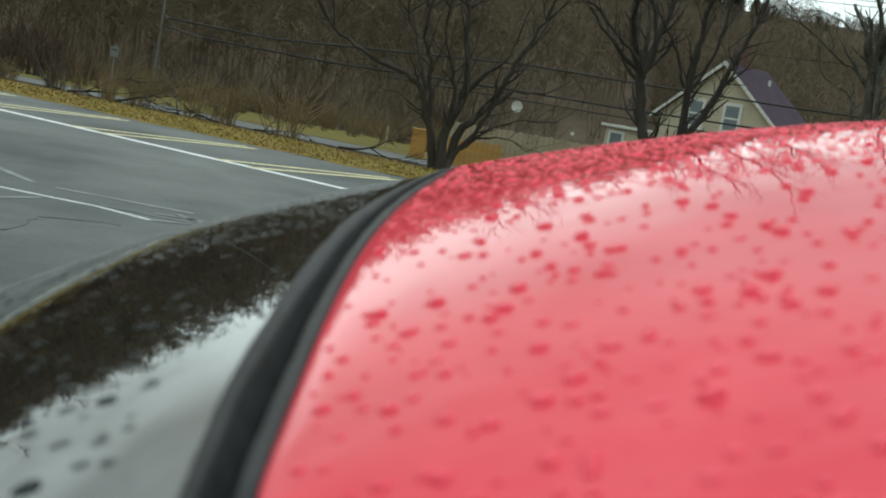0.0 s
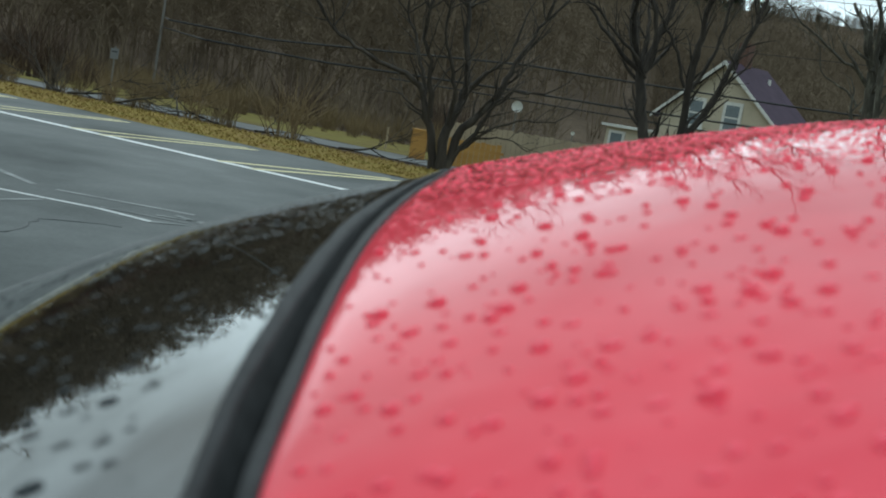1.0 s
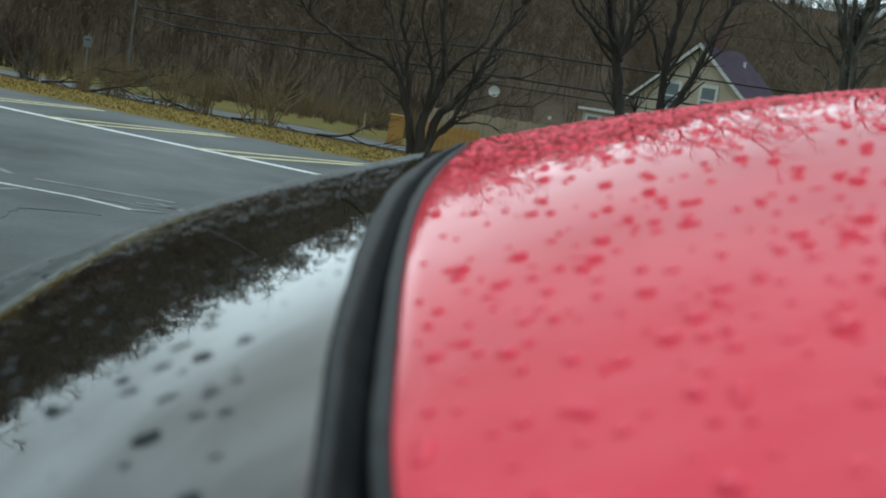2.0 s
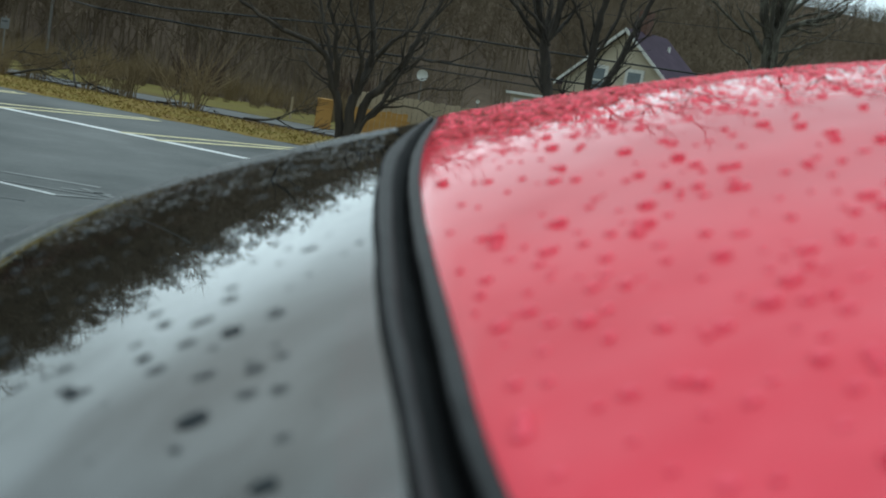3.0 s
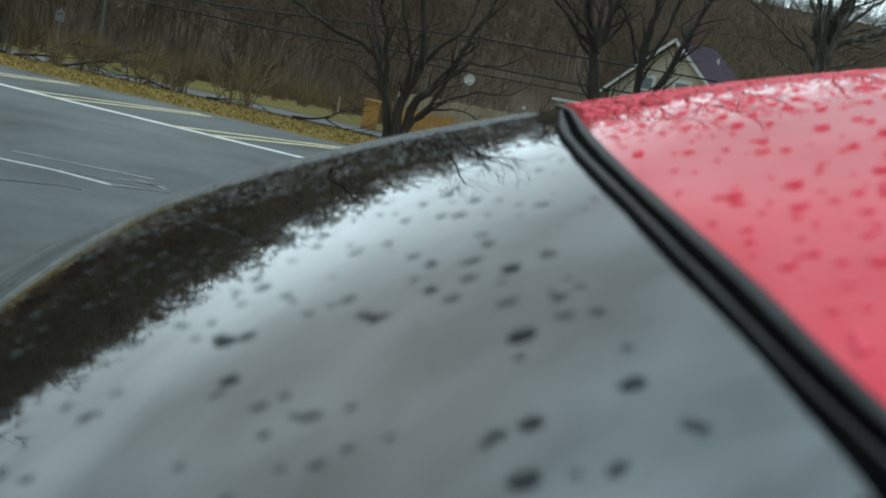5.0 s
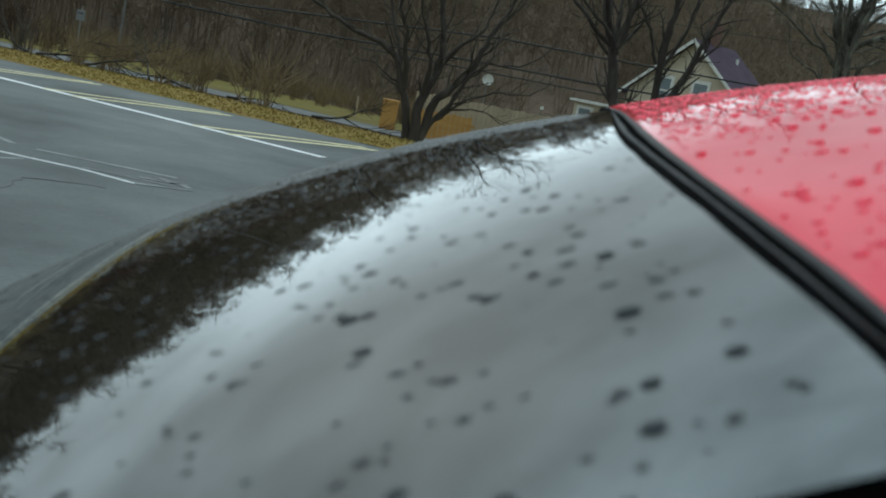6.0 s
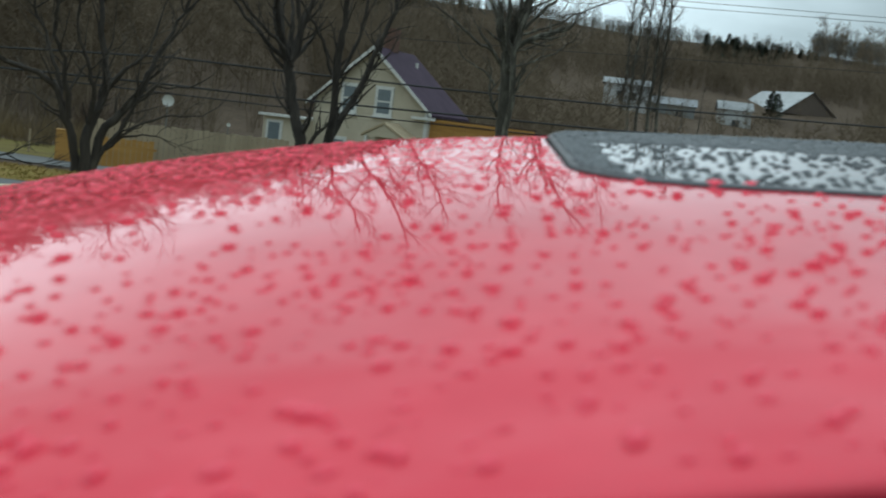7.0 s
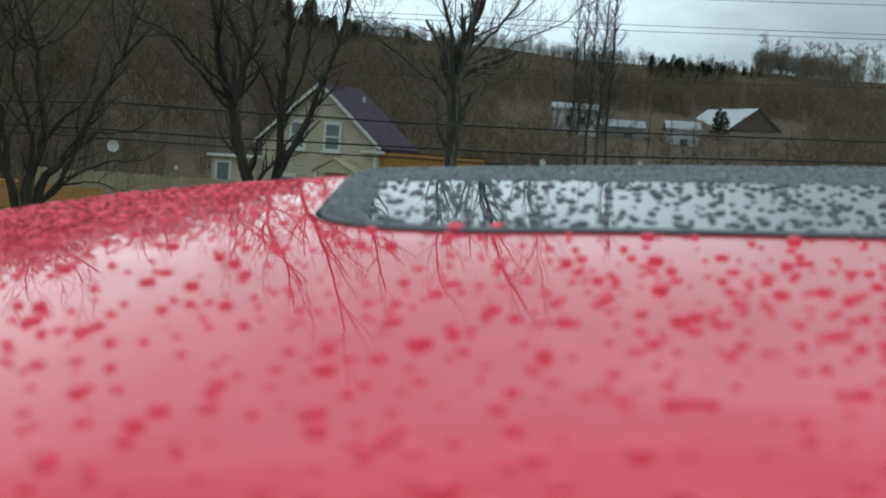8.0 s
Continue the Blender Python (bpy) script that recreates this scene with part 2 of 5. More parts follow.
ROAD = mottled("wet_pale_road", 0.4, [(0.3, (0.085, 0.088, 0.086)), (0.7, (0.13, 0.133, 0.13))], 0.7, spec=0.3)

# ---------------------------------------------------------------- mesh helpers


def mesh_from(name, verts, faces, mat, smooth=False):
    me = bpy.data.meshes.new(name)
    me.from_pydata([tuple(v) for v in verts], [], faces)
    me.materials.append(mat)
    if smooth:
        me.polygons.foreach_set("use_smooth", [True] * len(me.polygons))
    me.update()
    return me


def part(name, me, parent=None, label=""):
    ob = new(name, me)
    if parent is not None:
        ob.parent = parent
    return tagged(ob, label)


def empty(name, at=(0, 0, 0)):
    ob = new(name)
    ob.location = at
    return ob


def bm_mesh(name, bm, mat, smooth=False):
    bmesh.ops.recalc_face_normals(bm, faces=bm.faces)
    me = bpy.data.meshes.new(name)
    bm.to_mesh(me)
    bm.free()
    me.materials.append(mat)
    if smooth:
        me.polygons.foreach_set("use_smooth", [True] * len(me.polygons))
    return me


def box_mesh(name, size, at, mat, rz=0.0, bevel=0.0):
    bm = bmesh.new()
    bmesh.ops.create_cube(bm, size=1)
    bmesh.ops.scale(bm, vec=size, verts=bm.verts)
    if bevel:
        bmesh.ops.bevel(bm, geom=bm.edges[:], offset=bevel, segments=2, affect='EDGES')
    bmesh.ops.transform(bm, matrix=pose(*at, 0, 0, rz), verts=bm.verts)
    return bm_mesh(name, bm, mat)


class Tubes:
    """Many tapered tubes gathered into one mesh."""

    def __init__(self):
        self.v, self.f = [], []

    def add(self, pts, radii, n):
        base = len(self.v)
        for i, (p, r) in enumerate(zip(pts, radii)):
            a, b = pts[max(i - 1, 0)], pts[min(i + 1, len(pts) - 1)]
            d = (b - a).normalized()
            s = d.cross(Vector((0.31, 0.87, 0.38))).normalized()
            u = d.cross(s)
            for k in range(n):
                an = 2 * math.pi * k / n
                self.v.append(p + r * (math.cos(an) * s + math.sin(an) * u))
        for i in range(len(pts) - 1):
            for k in range(n):
                q = base + i * n
                self.f.append((q + k, q + (k + 1) % n, q + n + (k + 1) % n, q + n + k))

    def mesh(self, name, mat, smooth=True):
        return mesh_from(name, self.v, self.f, mat, smooth)


# ---------------------------------------------------------------- ground


def hill_top(x):
    """Height of the far ridge over x."""
    xs = [-400, -162, -133, -111, -81, -58, -22, 0, 22, 36, 48, 56, 61, 70, 97, 140, 160, 170, 204, 400]
    hs = [8, 16, 22.5, 28.5, 31, 33.5, 33, 34, 33, 31.5, 29.5, 28.6, 29.0, 29.1, 28.4, 28.3, 29.4, 30.6, 31, 30]
    return float(np.interp(x, xs, hs))


def ground_z(x, y):
    q = (y - (21.9 - 0.44 * x)) / 1.09
    z = -1.58
    if q > 0:
        z -= 0.07 * q if q < 9 else 0.63 + (min(q, 34) - 9) * 0.035
    if y > 62:
        s = min(1.0, (y - 62) / 190)
        s = s ** 1.6
        z += (hill_top(x * 250 / max(y, 150)) + 3) * s
        z += 1.2 * noise.noise((x * 0.03, y * 0.03, 0)) * s
    return z


def ground_sheet():
    xs = np.unique(np.concatenate([np.linspace(-1600, -160, 10), np.linspace(-160, 260, 71), np.linspace(260, 1700, 10)]))
    ys = np.unique(np.concatenate([np.linspace(-1500, -40, 8), np.linspace(-40, 62, 69), np.linspace(62, 330, 48), np.linspace(330, 2600, 8)]))
    v, f = [], []
    for y in ys:
        for x in xs:
            v.append((x, y, ground_z(x, y) - 0.12 * (1 if (y - (22.4 - 0.44 * x)) < 0 else 0)))
    w = len(xs)
    for j in range(len(ys) - 1):
        for i in range(w - 1):
            f.append((j * w + i, j * w + i + 1, (j + 1) * w + i + 1, (j + 1) * w + i))
    return mesh_from("ground", v, f, LITTER, True)


tagged(part("ground", ground_sheet()), "brown leaf-littered ground rising into a wooded hill", "ground", kind="structure")


def strip(name, mat, line0, line1, x0, x1, lift, steps=60, rows_n=4, edge=0.0):
    """A sheet between two lines y = a + b x laid over the ground."""
    v, f = [], []
    for i in range(steps + 1):
        x = x0 + (x1 - x0) * i / steps
        for j in range(rows_n + 1):
            k = j / rows_n
            ya, yb = line0[0] + line0[1] * x, line1[0] + line1[1] * x
            if edge:
                ya += edge * noise.noise((x * 1.3, 3.1, 0)) + edge * 0.5 * noise.noise((x * 4.7, 8.1, 0))
                yb += edge * noise.noise((x * 0.9, 9.1, 0))
            y = ya + (yb - ya) * k
            v.append((x, y, ground_z(x, y) + lift))
    n = rows_n + 1
    for i in range(steps):
        for j in range(rows_n):
            f.append((i * n + j, (i + 1) * n + j, (i + 1) * n + j + 1, i * n + j + 1))
    return mesh_from(name, v, f, mat, True)


tagged(part("parking_lot", strip("parking_lot", ASPHALT, (-60, 0), (18.75, -0.45), -70, 60, -0.012, 130, 30)),
       "worn damp grey asphalt parking lot", "parking lot", kind="structure")
tagged(part("grass_verge", strip("grass_verge", GRASS, (18.7, -0.45), (22.9, -0.44), -70, 60, -0.008, 260, 8, 0.32)),
       "strip of yellowed winter grass along the parking lot", "grass", kind="structure")
tagged(part("lawn", strip("lawn", LAWN, (36.6, -0.44), (54, -0.44), -60, 14, 0.03, 60, 6, 0.6)),
       "patchy green-brown lawn beyond the road", "grass", kind="structure")
tagged(part("road", strip("road", ROAD, (28.2, -0.44), (36.2, -0.44), -80, 60, 0.03, 80, 4, 0.1)),
       "pale wet road below the grass verge", "road", kind="structure")


def painted_line(name, a, b, width, mat, label, lift=0.0):
    a, b = Vector((*a, 0)), Vector((*b, 0))
    d = (b - a)
    s = Vector((-d.y, d.x, 0)).normalized() * width / 2
    n = max(2, int(d.length / 0.25))
    v, f = [], []
    for i in range(n + 1):
        p = a + d * (i / n)
        for sg in (-1, 1):
            q = p + s * sg * (1 + 0.18 * noise.noise((p.x * 5, p.y * 5, sg)))
            v.append((q.x, q.y, -1.5885 + lift))
    for i in range(n):
        f.append((2 * i, 2 * i + 2, 2 * i + 3, 2 * i + 1))
    return tagged(part(name, mesh_from(name, v, f, mat)), label, "road marking", kind="structure")


painted_line("line", (-26, 27.4), (-1.49, 15.55), 0.21, LINE_WHITE, "white painted line across the parking lot")
for k in range(8):
    ox, oy = -2.68 * k, 1.28 * k
    for dx, dy in ((0.0, 0.0), (0.57, -0.32)):
        painted_line("stall_line", (-3.54 + ox + dx, 16.54 + oy + dy), (-1.08 + ox + dx * 0.35, 18.55 + oy + dy * 0.35), 0.15, LINE_YELLOW,
                     "pale yellow painted stall line", 0.002)
for a, b in (((-7.6, 10.7), (-4.2, 10.27)), ((-4.2, 10.27), (-3.2, 10.12)), ((-3.2, 10.12), (-2.62, 9.87))):
    painted_line("line", a, b, 0.085, LINE_OLD, "dull white painted line across the parking lot")
painted_line("faded_line", (-3.94, 9.64), (-3.7, 10.08), 0.07, LINE_FADED, "faded worn line ghost on asphalt")
painted_line("faded_line", (-6, 12.8), (-4.11, 10.94), 0.09, LINE_FADED, "faded worn line ghost on asphalt")
painted_line("faded_line", (-3.85, 10.84), (-2.44, 10.72), 0.08, LINE_FADED, "faded worn line ghost on asphalt")


for ax, ay, bx, by, w in ((-2.62, 9.87, -2.15, 10.1, .07), (-2.55, 10.48, -2.2, 10.2, .07), (-2.7, 10.3, -2.25, 10.34, .05), (-3.2, 10.22, -2.3, 10.12, .04), (-8.5, 12.9, -6.6, 12.2, .09), (-7.4, 14.6, -5.6, 13.6, .12), (-9.6, 10.7, -7.6, 10.5, .06)):
    painted_line("scuff", (ax, ay), (bx, by), w, LINE_FADED, "faint pale scuff on the worn asphalt", .002)


def crack(pts, name="crack"):
    t = Tubes()
    out = []
    for a, b in zip(pts, pts[1:]):
        for i in range(6):
            k = i / 6
            out.append(Vector((a[0] + (b[0] - a[0]) * k + random.uniform(-.04, .04), a[1] + (b[1] - a[1]) * k + random.uniform(-.04, .04), -1.592)))
    t.add(out, [random.uniform(0.005, 0.010) for _ in out], 5)
    tagged(part(name, t.mesh(name, TAR)), "thin dark crack in the asphalt", "crack", kind="structure")


crack([(-4.6, 7.4), (-3.25, 8.21), (-3.33, 9.06), (-2.6, 9.4)])
crack([(-9, 11.2), (-6.2, 11.5), (-4.9, 12.4)])

# ---------------------------------------------------------------- trees


def grow(thick, thin, p, d, length, r, level, rng, droop=0.0, spread=0.6, split=(2, 4), low=0.5):
    """One limb with its side limbs, into two gathered meshes."""
    n = 6 if level < 3 else 3
    pts, rad = [p.copy()], [r]
    q, dd = p.copy(), d.copy()
    for i in range(n):
        dd = (dd + Vector((rng.uniform(-1, 1), rng.uniform(-1, 1), rng.uniform(-.6, .8))) * (0.09 if level == 0 else 0.22) + Vector((0, 0, 0.05 - droop))).normalized()
        q = q + dd * length / n
        pts.append(q.copy())
        rad.append(max(r * (1 - 0.45 * (i + 1) / n), 0.004))
    (thick if r > 0.035 else thin).add(pts, rad, 7 if r > 0.06 else (4 if r > 0.02 else 3))
    if level >= 5 or length < 0.3:
        return
    kids = rng.randint(*split)
    for k in range(kids):
        i = n if k == 0 else rng.randint(max(1, int(n * low) if level == 0 else n // 2 - 1), n)
        base = pts[i]
        ax = (pts[i] - pts[i - 1]).normalized()
        side = ax.cross(Vector((rng.uniform(-1, 1), rng.uniform(-1, 1), rng.uniform(-1, 1)))).normalized()
        a = rng.uniform(0.25, 1.0) * spread if k else rng.uniform(0.05, 0.3)
        nd = (ax * math.cos(a) + side * math.sin(a)).normalized()
        grow(thick, thin, base, nd, length * rng.uniform(0.62, 0.86), max(rad[i] * rng.uniform(0.55, 0.8), 0.008), level + 1, rng, droop, spread, split)


def limbed_tree(at, seed, bark, label, reach, tall, limbs, stout=1.0):
    """A bare tree from its main limbs: rows of (across, height) places and the radii at both ends; finer wood grows from them."""
    rng = random.Random(seed)
    thick, thin = Tubes(), Tubes()
    z0 = ground_z(*at)

    def crooked(p, d, length, r, depth):
        """A side branch that bends as it rises and forks into finer ones."""
        n = max(4, int(length / .16))
        pts, rad, q, dd = [p.copy()], [r], p.copy(), d.copy()
        for i in range(n):
            dd = (dd + Vector((rng.uniform(-1, 1), rng.uniform(-1, 1), rng.uniform(-.7, 1.0))) * .26 + Vector((0, 0, .05))).normalized()
            q = q + dd * length / n
            pts.append(q.copy())
            rad.append(max(r * (1 - (.55 if depth == 0 else .7) * (i + 1) / n), .0045))
        (thick if r > .011 else thin).add(pts, rad, 6 if r > .03 else 4 if r > .012 else 3)
        if depth >= 3 or length < .25:
            return
        for i in range(1, n + 1):
            if rng.random() < (.36, .55, .5)[depth]:
                ax = (pts[i] - pts[i - 1]).normalized()
                side = ax.cross(Vector((rng.uniform(-1, 1), rng.uniform(-1, 1), rng.uniform(-1, 1)))).normalized()
                side = (side + Vector((0, 0, .2))).normalized()
                w = rng.uniform(.5, 1.15)
                crooked(pts[i], (ax * math.cos(w) + side * math.sin(w)).normalized(), length * rng.uniform(.3, .6) * (1.15 - .5 * i / n), max(.0055, rad[i] * rng.uniform(.45, .7)), depth + 1)

    for rows, r0, r1 in limbs:
        drift = rng.uniform(-.45, .45)
        r0, r1 = r0 * stout, r1 * stout
        key = [Vector((x, drift * max(0, z - z0 - .8) * .6, z - z0)) for x, z in rows]
        if r0 > .1 * stout and key[0].z > .3:
            key.insert(0, Vector((key[0].x * 1.3, 0, 0)))
        pts = []
        for a, b in zip(key, key[1:]):
            for k in range(3):
                w = .06 * (b - a).length
                pts.append(a.lerp(b, k / 3) + (Vector((rng.uniform(-w, w), rng.uniform(-w, w), rng.uniform(-w, w))) if k else Vector()))
        pts.append(key[-1])
        n = len(pts) - 1
        rad = [(r1 + (r0 - r1) * (1 - k / n) ** 1.2) * rng.uniform(.92, 1.1) for k in range(n + 1)]
        if key[0].z < .3:
            rad[0] *= 1.35
            pts[0].z -= .2
        thick.add(pts, rad, 9 if r0 > .08 else 6)
        # wood beyond the tip
        tip = (pts[-1] - pts[-2] + Vector((0, 0, .1))).normalized()
        crooked(pts[-1], tip, tall * 1.2 if r1 > .022 else reach, r1, 0 if r1 > .022 else 1)
        if r1 > .022:
            for sg in (-1.5, -.6, .6, 1.5):
                crooked(pts[-1], (tip + Vector((sg * rng.uniform(.6, 1.0), rng.uniform(-.6, .6), 0))).normalized(), tall * rng.uniform(.55, .95), r1 * .6, 0)
        # side branches
        for k in range(max(2, n // 5), n):
            for _ in range(rng.choice((0, 1, 1, 1))):
                ax = (pts[k] - pts[k - 1]).normalized()
                side = ax.cross(Vector((rng.uniform(-1, 1), rng.uniform(-1, 1), rng.uniform(-1, 1)))).normalized()
                side = (side + Vector((0, 0, .3))).normalized()
                w = rng.uniform(.45, 1.0)
                crooked(pts[k], (ax * math.cos(w) + side * math.sin(w)).normalized(), reach * rng.uniform(.5, 1.3), max(.010, rad[k] * rng.uniform(.28, .5)), 1)
    root = empty("bare_tree", (at[0], at[1], z0))
    part("trunk", thick.mesh("trunk", bark), root)
    part("crown", thin.mesh("crown", TWIG), root, "fine leafless branches and twigs")
    return tagged(root, label, "tree")


limbed_tree((-.42, 22.6), 11, BARK, "dark bare spreading tree with many stems on the verge", .95, 2.4, [
    ([(-0.08, -1.62), (-0.22, -0.93), (-0.43, -0.39), (-0.63, 0.03), (-0.92, 0.21), (-1.51, 0.34), (-2.00, 0.54), (-2.50, 0.85)], 0.105, 0.035),
    ([(-0.46, -0.37), (-0.57, 0.16), (-0.73, 0.58), (-0.87, 1.01), (-1.11, 1.41)], 0.06, 0.03),
    ([(-0.30, -0.60), (-0.42, 0.07), (-0.44, 0.52), (-0.67, 0.93), (-0.64, 1.49)], 0.075, 0.035),
    ([(0.06, -1.57), (0.06, -0.77), (0.22, -0.34), (0.31, 0.13), (0.26, 0.69), (0.13, 1.17), (0.09, 1.72)], 0.12, 0.05),
    ([(0.08, -0.67), (0.13, -0.13), (0.02, 0.36), (-0.21, 0.89), (-0.25, 1.56)], 0.07, 0.03),
    ([(0.10, -1.51), (0.37, -0.68), (0.78, -0.22), (1.05, 0.25), (1.19, 0.73), (1.39, 1.13), (1.69, 1.71)], 0.11, 0.035),
    ([(0.38, 0.12), (0.64, 0.47), (0.85, 0.61), (1.09, 0.90), (1.18, 1.34)], 0.05, 0.025),
    ([(0.17, -1.44), (0.55, -0.89), (0.81, -0.39), (0.98, -0.04), (1.28, 0.22), (1.88, 0.26)], 0.065, 0.018),
    ([(0.27, -1.31), (0.65, -0.84), (1.06, -0.53), (1.60, -0.31), (2.17, -0.26)], 0.045, 0.014),
    ([(0.66, -0.85), (1.08, -0.75), (1.43, -0.77), (1.74, -0.93)], 0.028, 0.01),
    ([(-0.36, -0.55), (-0.71, -0.39), (-0.97, -0.21), (-1.34, -0.20)], 0.03, 0.012)
], .86)
limbed_tree((4.85, 30), 23, BARK, "dark bare tree with a forked trunk beside the road", 1.35, 2.7, [
    ([(0.06, -0.67), (-0.17, 0.13), (-0.36, 0.97), (-0.44, 1.36)], 0.165, 0.13),
    ([(-0.40, 1.19), (-0.60, 1.61), (-1.14, 2.01), (-1.88, 2.71), (-2.35, 2.98), (-2.92, 3.16)], 0.06, 0.025),
    ([(-0.44, 1.36), (-0.37, 2.38), (-0.59, 3.06), (-0.92, 3.64), (-1.07, 4.28)], 0.075, 0.035),
    ([(-0.39, 1.34), (-0.20, 2.10), (0.00, 2.79), (0.10, 3.46), (-0.01, 4.04), (0.05, 4.79)], 0.1, 0.05)
], 1.0)
limbed_tree((5.66, 30.2), 31, BARK, "dark bare tree with two leaning stems beside the road", 1.35, 2.6, [
    ([(-0.04, -0.63), (-0.03, 0.53), (-0.08, 1.21), (-0.08, 1.97), (-0.08, 2.65), (-0.06, 3.25), (-0.17, 3.92), (-0.13, 4.82)], 0.13, 0.055),
    ([(-0.09, 1.14), (-0.39, 1.84), (-0.68, 2.36), (-0.93, 2.64), (-1.29, 3.15), (-1.55, 3.54)], 0.055, 0.025),
    ([(0.07, -0.56), (0.45, 0.26), (0.79, 0.98), (0.99, 1.53), (1.19, 2.20), (1.46, 2.88), (1.65, 3.59), (1.78, 4.22), (1.88, 4.99)], 0.115, 0.05),
    ([(0.04, 1.07), (0.30, 1.55), (0.56, 2.29), (0.65, 3.03), (0.68, 3.79), (0.74, 4.55)], 0.06, 0.03),
    ([(1.05, 1.77), (0.75, 2.31), (1.14, 2.77), (1.50, 3.27)], 0.025, 0.012),
    ([(-0.73, -0.51), (-0.58, -0.09), (-0.38, 0.20), (-0.20, 0.47)], 0.035, 0.015)
], .95)
limbed_tree((12.17, 35), 47, BARK_GREY, "tall bare tree with grey mottled bark near the house", 1.5, 2.9, [
    ([(0.09, -0.36), (-0.03, 0.86), (-0.11, 1.97), (-0.20, 2.73)], 0.26, 0.20),
    ([(-0.21, 2.66), (-0.46, 3.41), (-0.59, 4.31), (-0.83, 4.86), (-1.13, 5.70)], 0.1, 0.05),
    ([(-0.18, 2.77), (0.00, 3.78), (0.06, 4.74), (0.10, 5.84)], 0.13, 0.07),
    ([(-0.34, 2.83), (-0.88, 3.05), (-1.49, 3.49), (-2.25, 3.95), (-2.70, 4.44)], 0.06, 0.025),
    ([(-0.19, 1.68), (-0.53, 2.08), (-0.92, 2.25), (-1.46, 2.58)], 0.05, 0.02),
    ([(0.02, 1.52), (0.29, 2.34), (0.83, 2.51), (1.90, 2.99), (2.62, 3.56)], 0.07, 0.018),
    ([(-0.02, 3.49), (0.45, 4.05), (0.95, 4.69), (1.34, 5.25), (1.60, 6.02)], 0.07, 0.03),
    ([(0.68, 4.33), (1.73, 4.89), (2.73, 5.60), (3.26, 6.13)], 0.045, 0.02),
    ([(0.03, 3.31), (0.69, 3.52), (1.46, 3.88), (2.42, 4.44), (3.57, 5.03), (4.75, 5.92)], 0.055, 0.018),
    ([(-0.04, 2.71), (0.78, 3.07), (1.46, 3.41), (1.95, 3.76)], 0.035, 0.014),
    ([(-0.57, 4.03), (-0.94, 4.31), (-1.76, 4.51), (-2.32, 4.39)], 0.035, 0.014)
], .88)


def slim_tree(tx, ty, seed, h, r, label):
    """A straight, narrow bare tree with short rising branches."""
    rng = random.Random(seed)
    thick, thin = Tubes(), Tubes()
    n = 9
    bend = [Vector((rng.uniform(-.12, .12), rng.uniform(-.1, .1), h * k / n - .3)) for k in range(n + 1)]
    thick.add(bend, [r * (1 - .86 * k / n) for k in range(n + 1)], 6)
    for k in range(int(h * 5)):
        u = rng.uniform(.22, .99)
        i = min(n - 1, int(u * n))
        p = bend[i].lerp(bend[i + 1], u * n - i)
        a, up = rng.uniform(0, 6.28), rng.uniform(.7, 1.9)
        d = Vector((math.cos(a), math.sin(a), up)).normalized()
        ln = h * rng.uniform(.06, .15) * (1.2 - .6 * u)
        m = p + d * ln * .5 + Vector((rng.uniform(-.1, .1), rng.uniform(-.1, .1), .05))
        e = m + (d + Vector((0, 0, .35))).normalized() * ln * .55
        thin.add([p, m, e], [r * .18, r * .13, .008], 3)
        for j in range(5):
            b = p.lerp(m, rng.uniform(.4, 1)) if j < 2 else m.lerp(e, rng.random())
            g = Vector((rng.uniform(-1, 1), rng.uniform(-1, 1), rng.uniform(.1, 1.3))).normalized()
            thin.add([b, b + g * ln * rng.uniform(.25, .55)], [.013, .005], 3)
    root = empty("bare_tree", (tx, ty, ground_z(tx, ty)))
    part("trunk", thick.mesh("trunk", BARK_GREY), root)
    part("crown", thin.mesh("crown", TWIG), root, "fine leafless branches and twigs")
    tagged(root, label, "tree")


for tx, ty, sd, hh in ((49.2, 100, 61, 23), (50.6, 101, 62, 24), (46.6, 99, 63, 21), (50.0, 104, 64, 20), (47.6, 103, 65, 18)):
    slim_tree(tx, ty, sd, hh, .19, "tall thin bare tree far down the slope")
for tx, ty, sd, hh in ((57.2, 128, 71, 6), (59.0, 127, 72, 7), (64.5, 130, 73, 6), (67.5, 128, 74, 5), (70.6, 129, 75, 6.5), (74.2, 130, 76, 6), (78.5, 131, 77, 6)):
    slim_tree(tx, ty, sd, hh, .08, "small thin bare tree before the far houses")


def far_tree_template(rng):
    t = Tubes()
    h = rng.uniform(9, 13)
    trunk = [Vector((0, 0, 0)), Vector((rng.uniform(-.3, .3), 0, h * .4)), Vector((rng.uniform(-.5, .5), 0, h * .75)), Vector((rng.uniform(-.7, .7), 0, h))]
    t.add(trunk, [.055, .045, .03, .012], 3)
    for k in range(16):
        z = h * rng.uniform(.16, .96)
        an, ln = rng.uniform(0, 6.28), (h - z) * .3 + rng.uniform(.8, 1.8)
        p = Vector((0, 0, z))
        d = Vector((math.cos(an), math.sin(an), rng.uniform(.5, 1.4))).normalized()
        e = p + d * ln
        t.add([p, e], [.032, .012], 3)
        for m in range(22):
            a2 = Vector((rng.uniform(-1, 1), rng.uniform(-1, 1), rng.uniform(-.2, 1.2))).normalized()
            b = p + d * ln * rng.uniform(.1, 1)
            i = len(t.v)
            w = a2.cross(Vector((rng.uniform(-1, 1), rng.uniform(-1, 1), .2))).normalized() * .018
            t.v += [b - w, b + w, b + a2 * rng.uniform(.6, 1.7)]
            t.f.append((i, i + 1, i + 2))
    return np.array([tuple(v) for v in t.v]), t.f


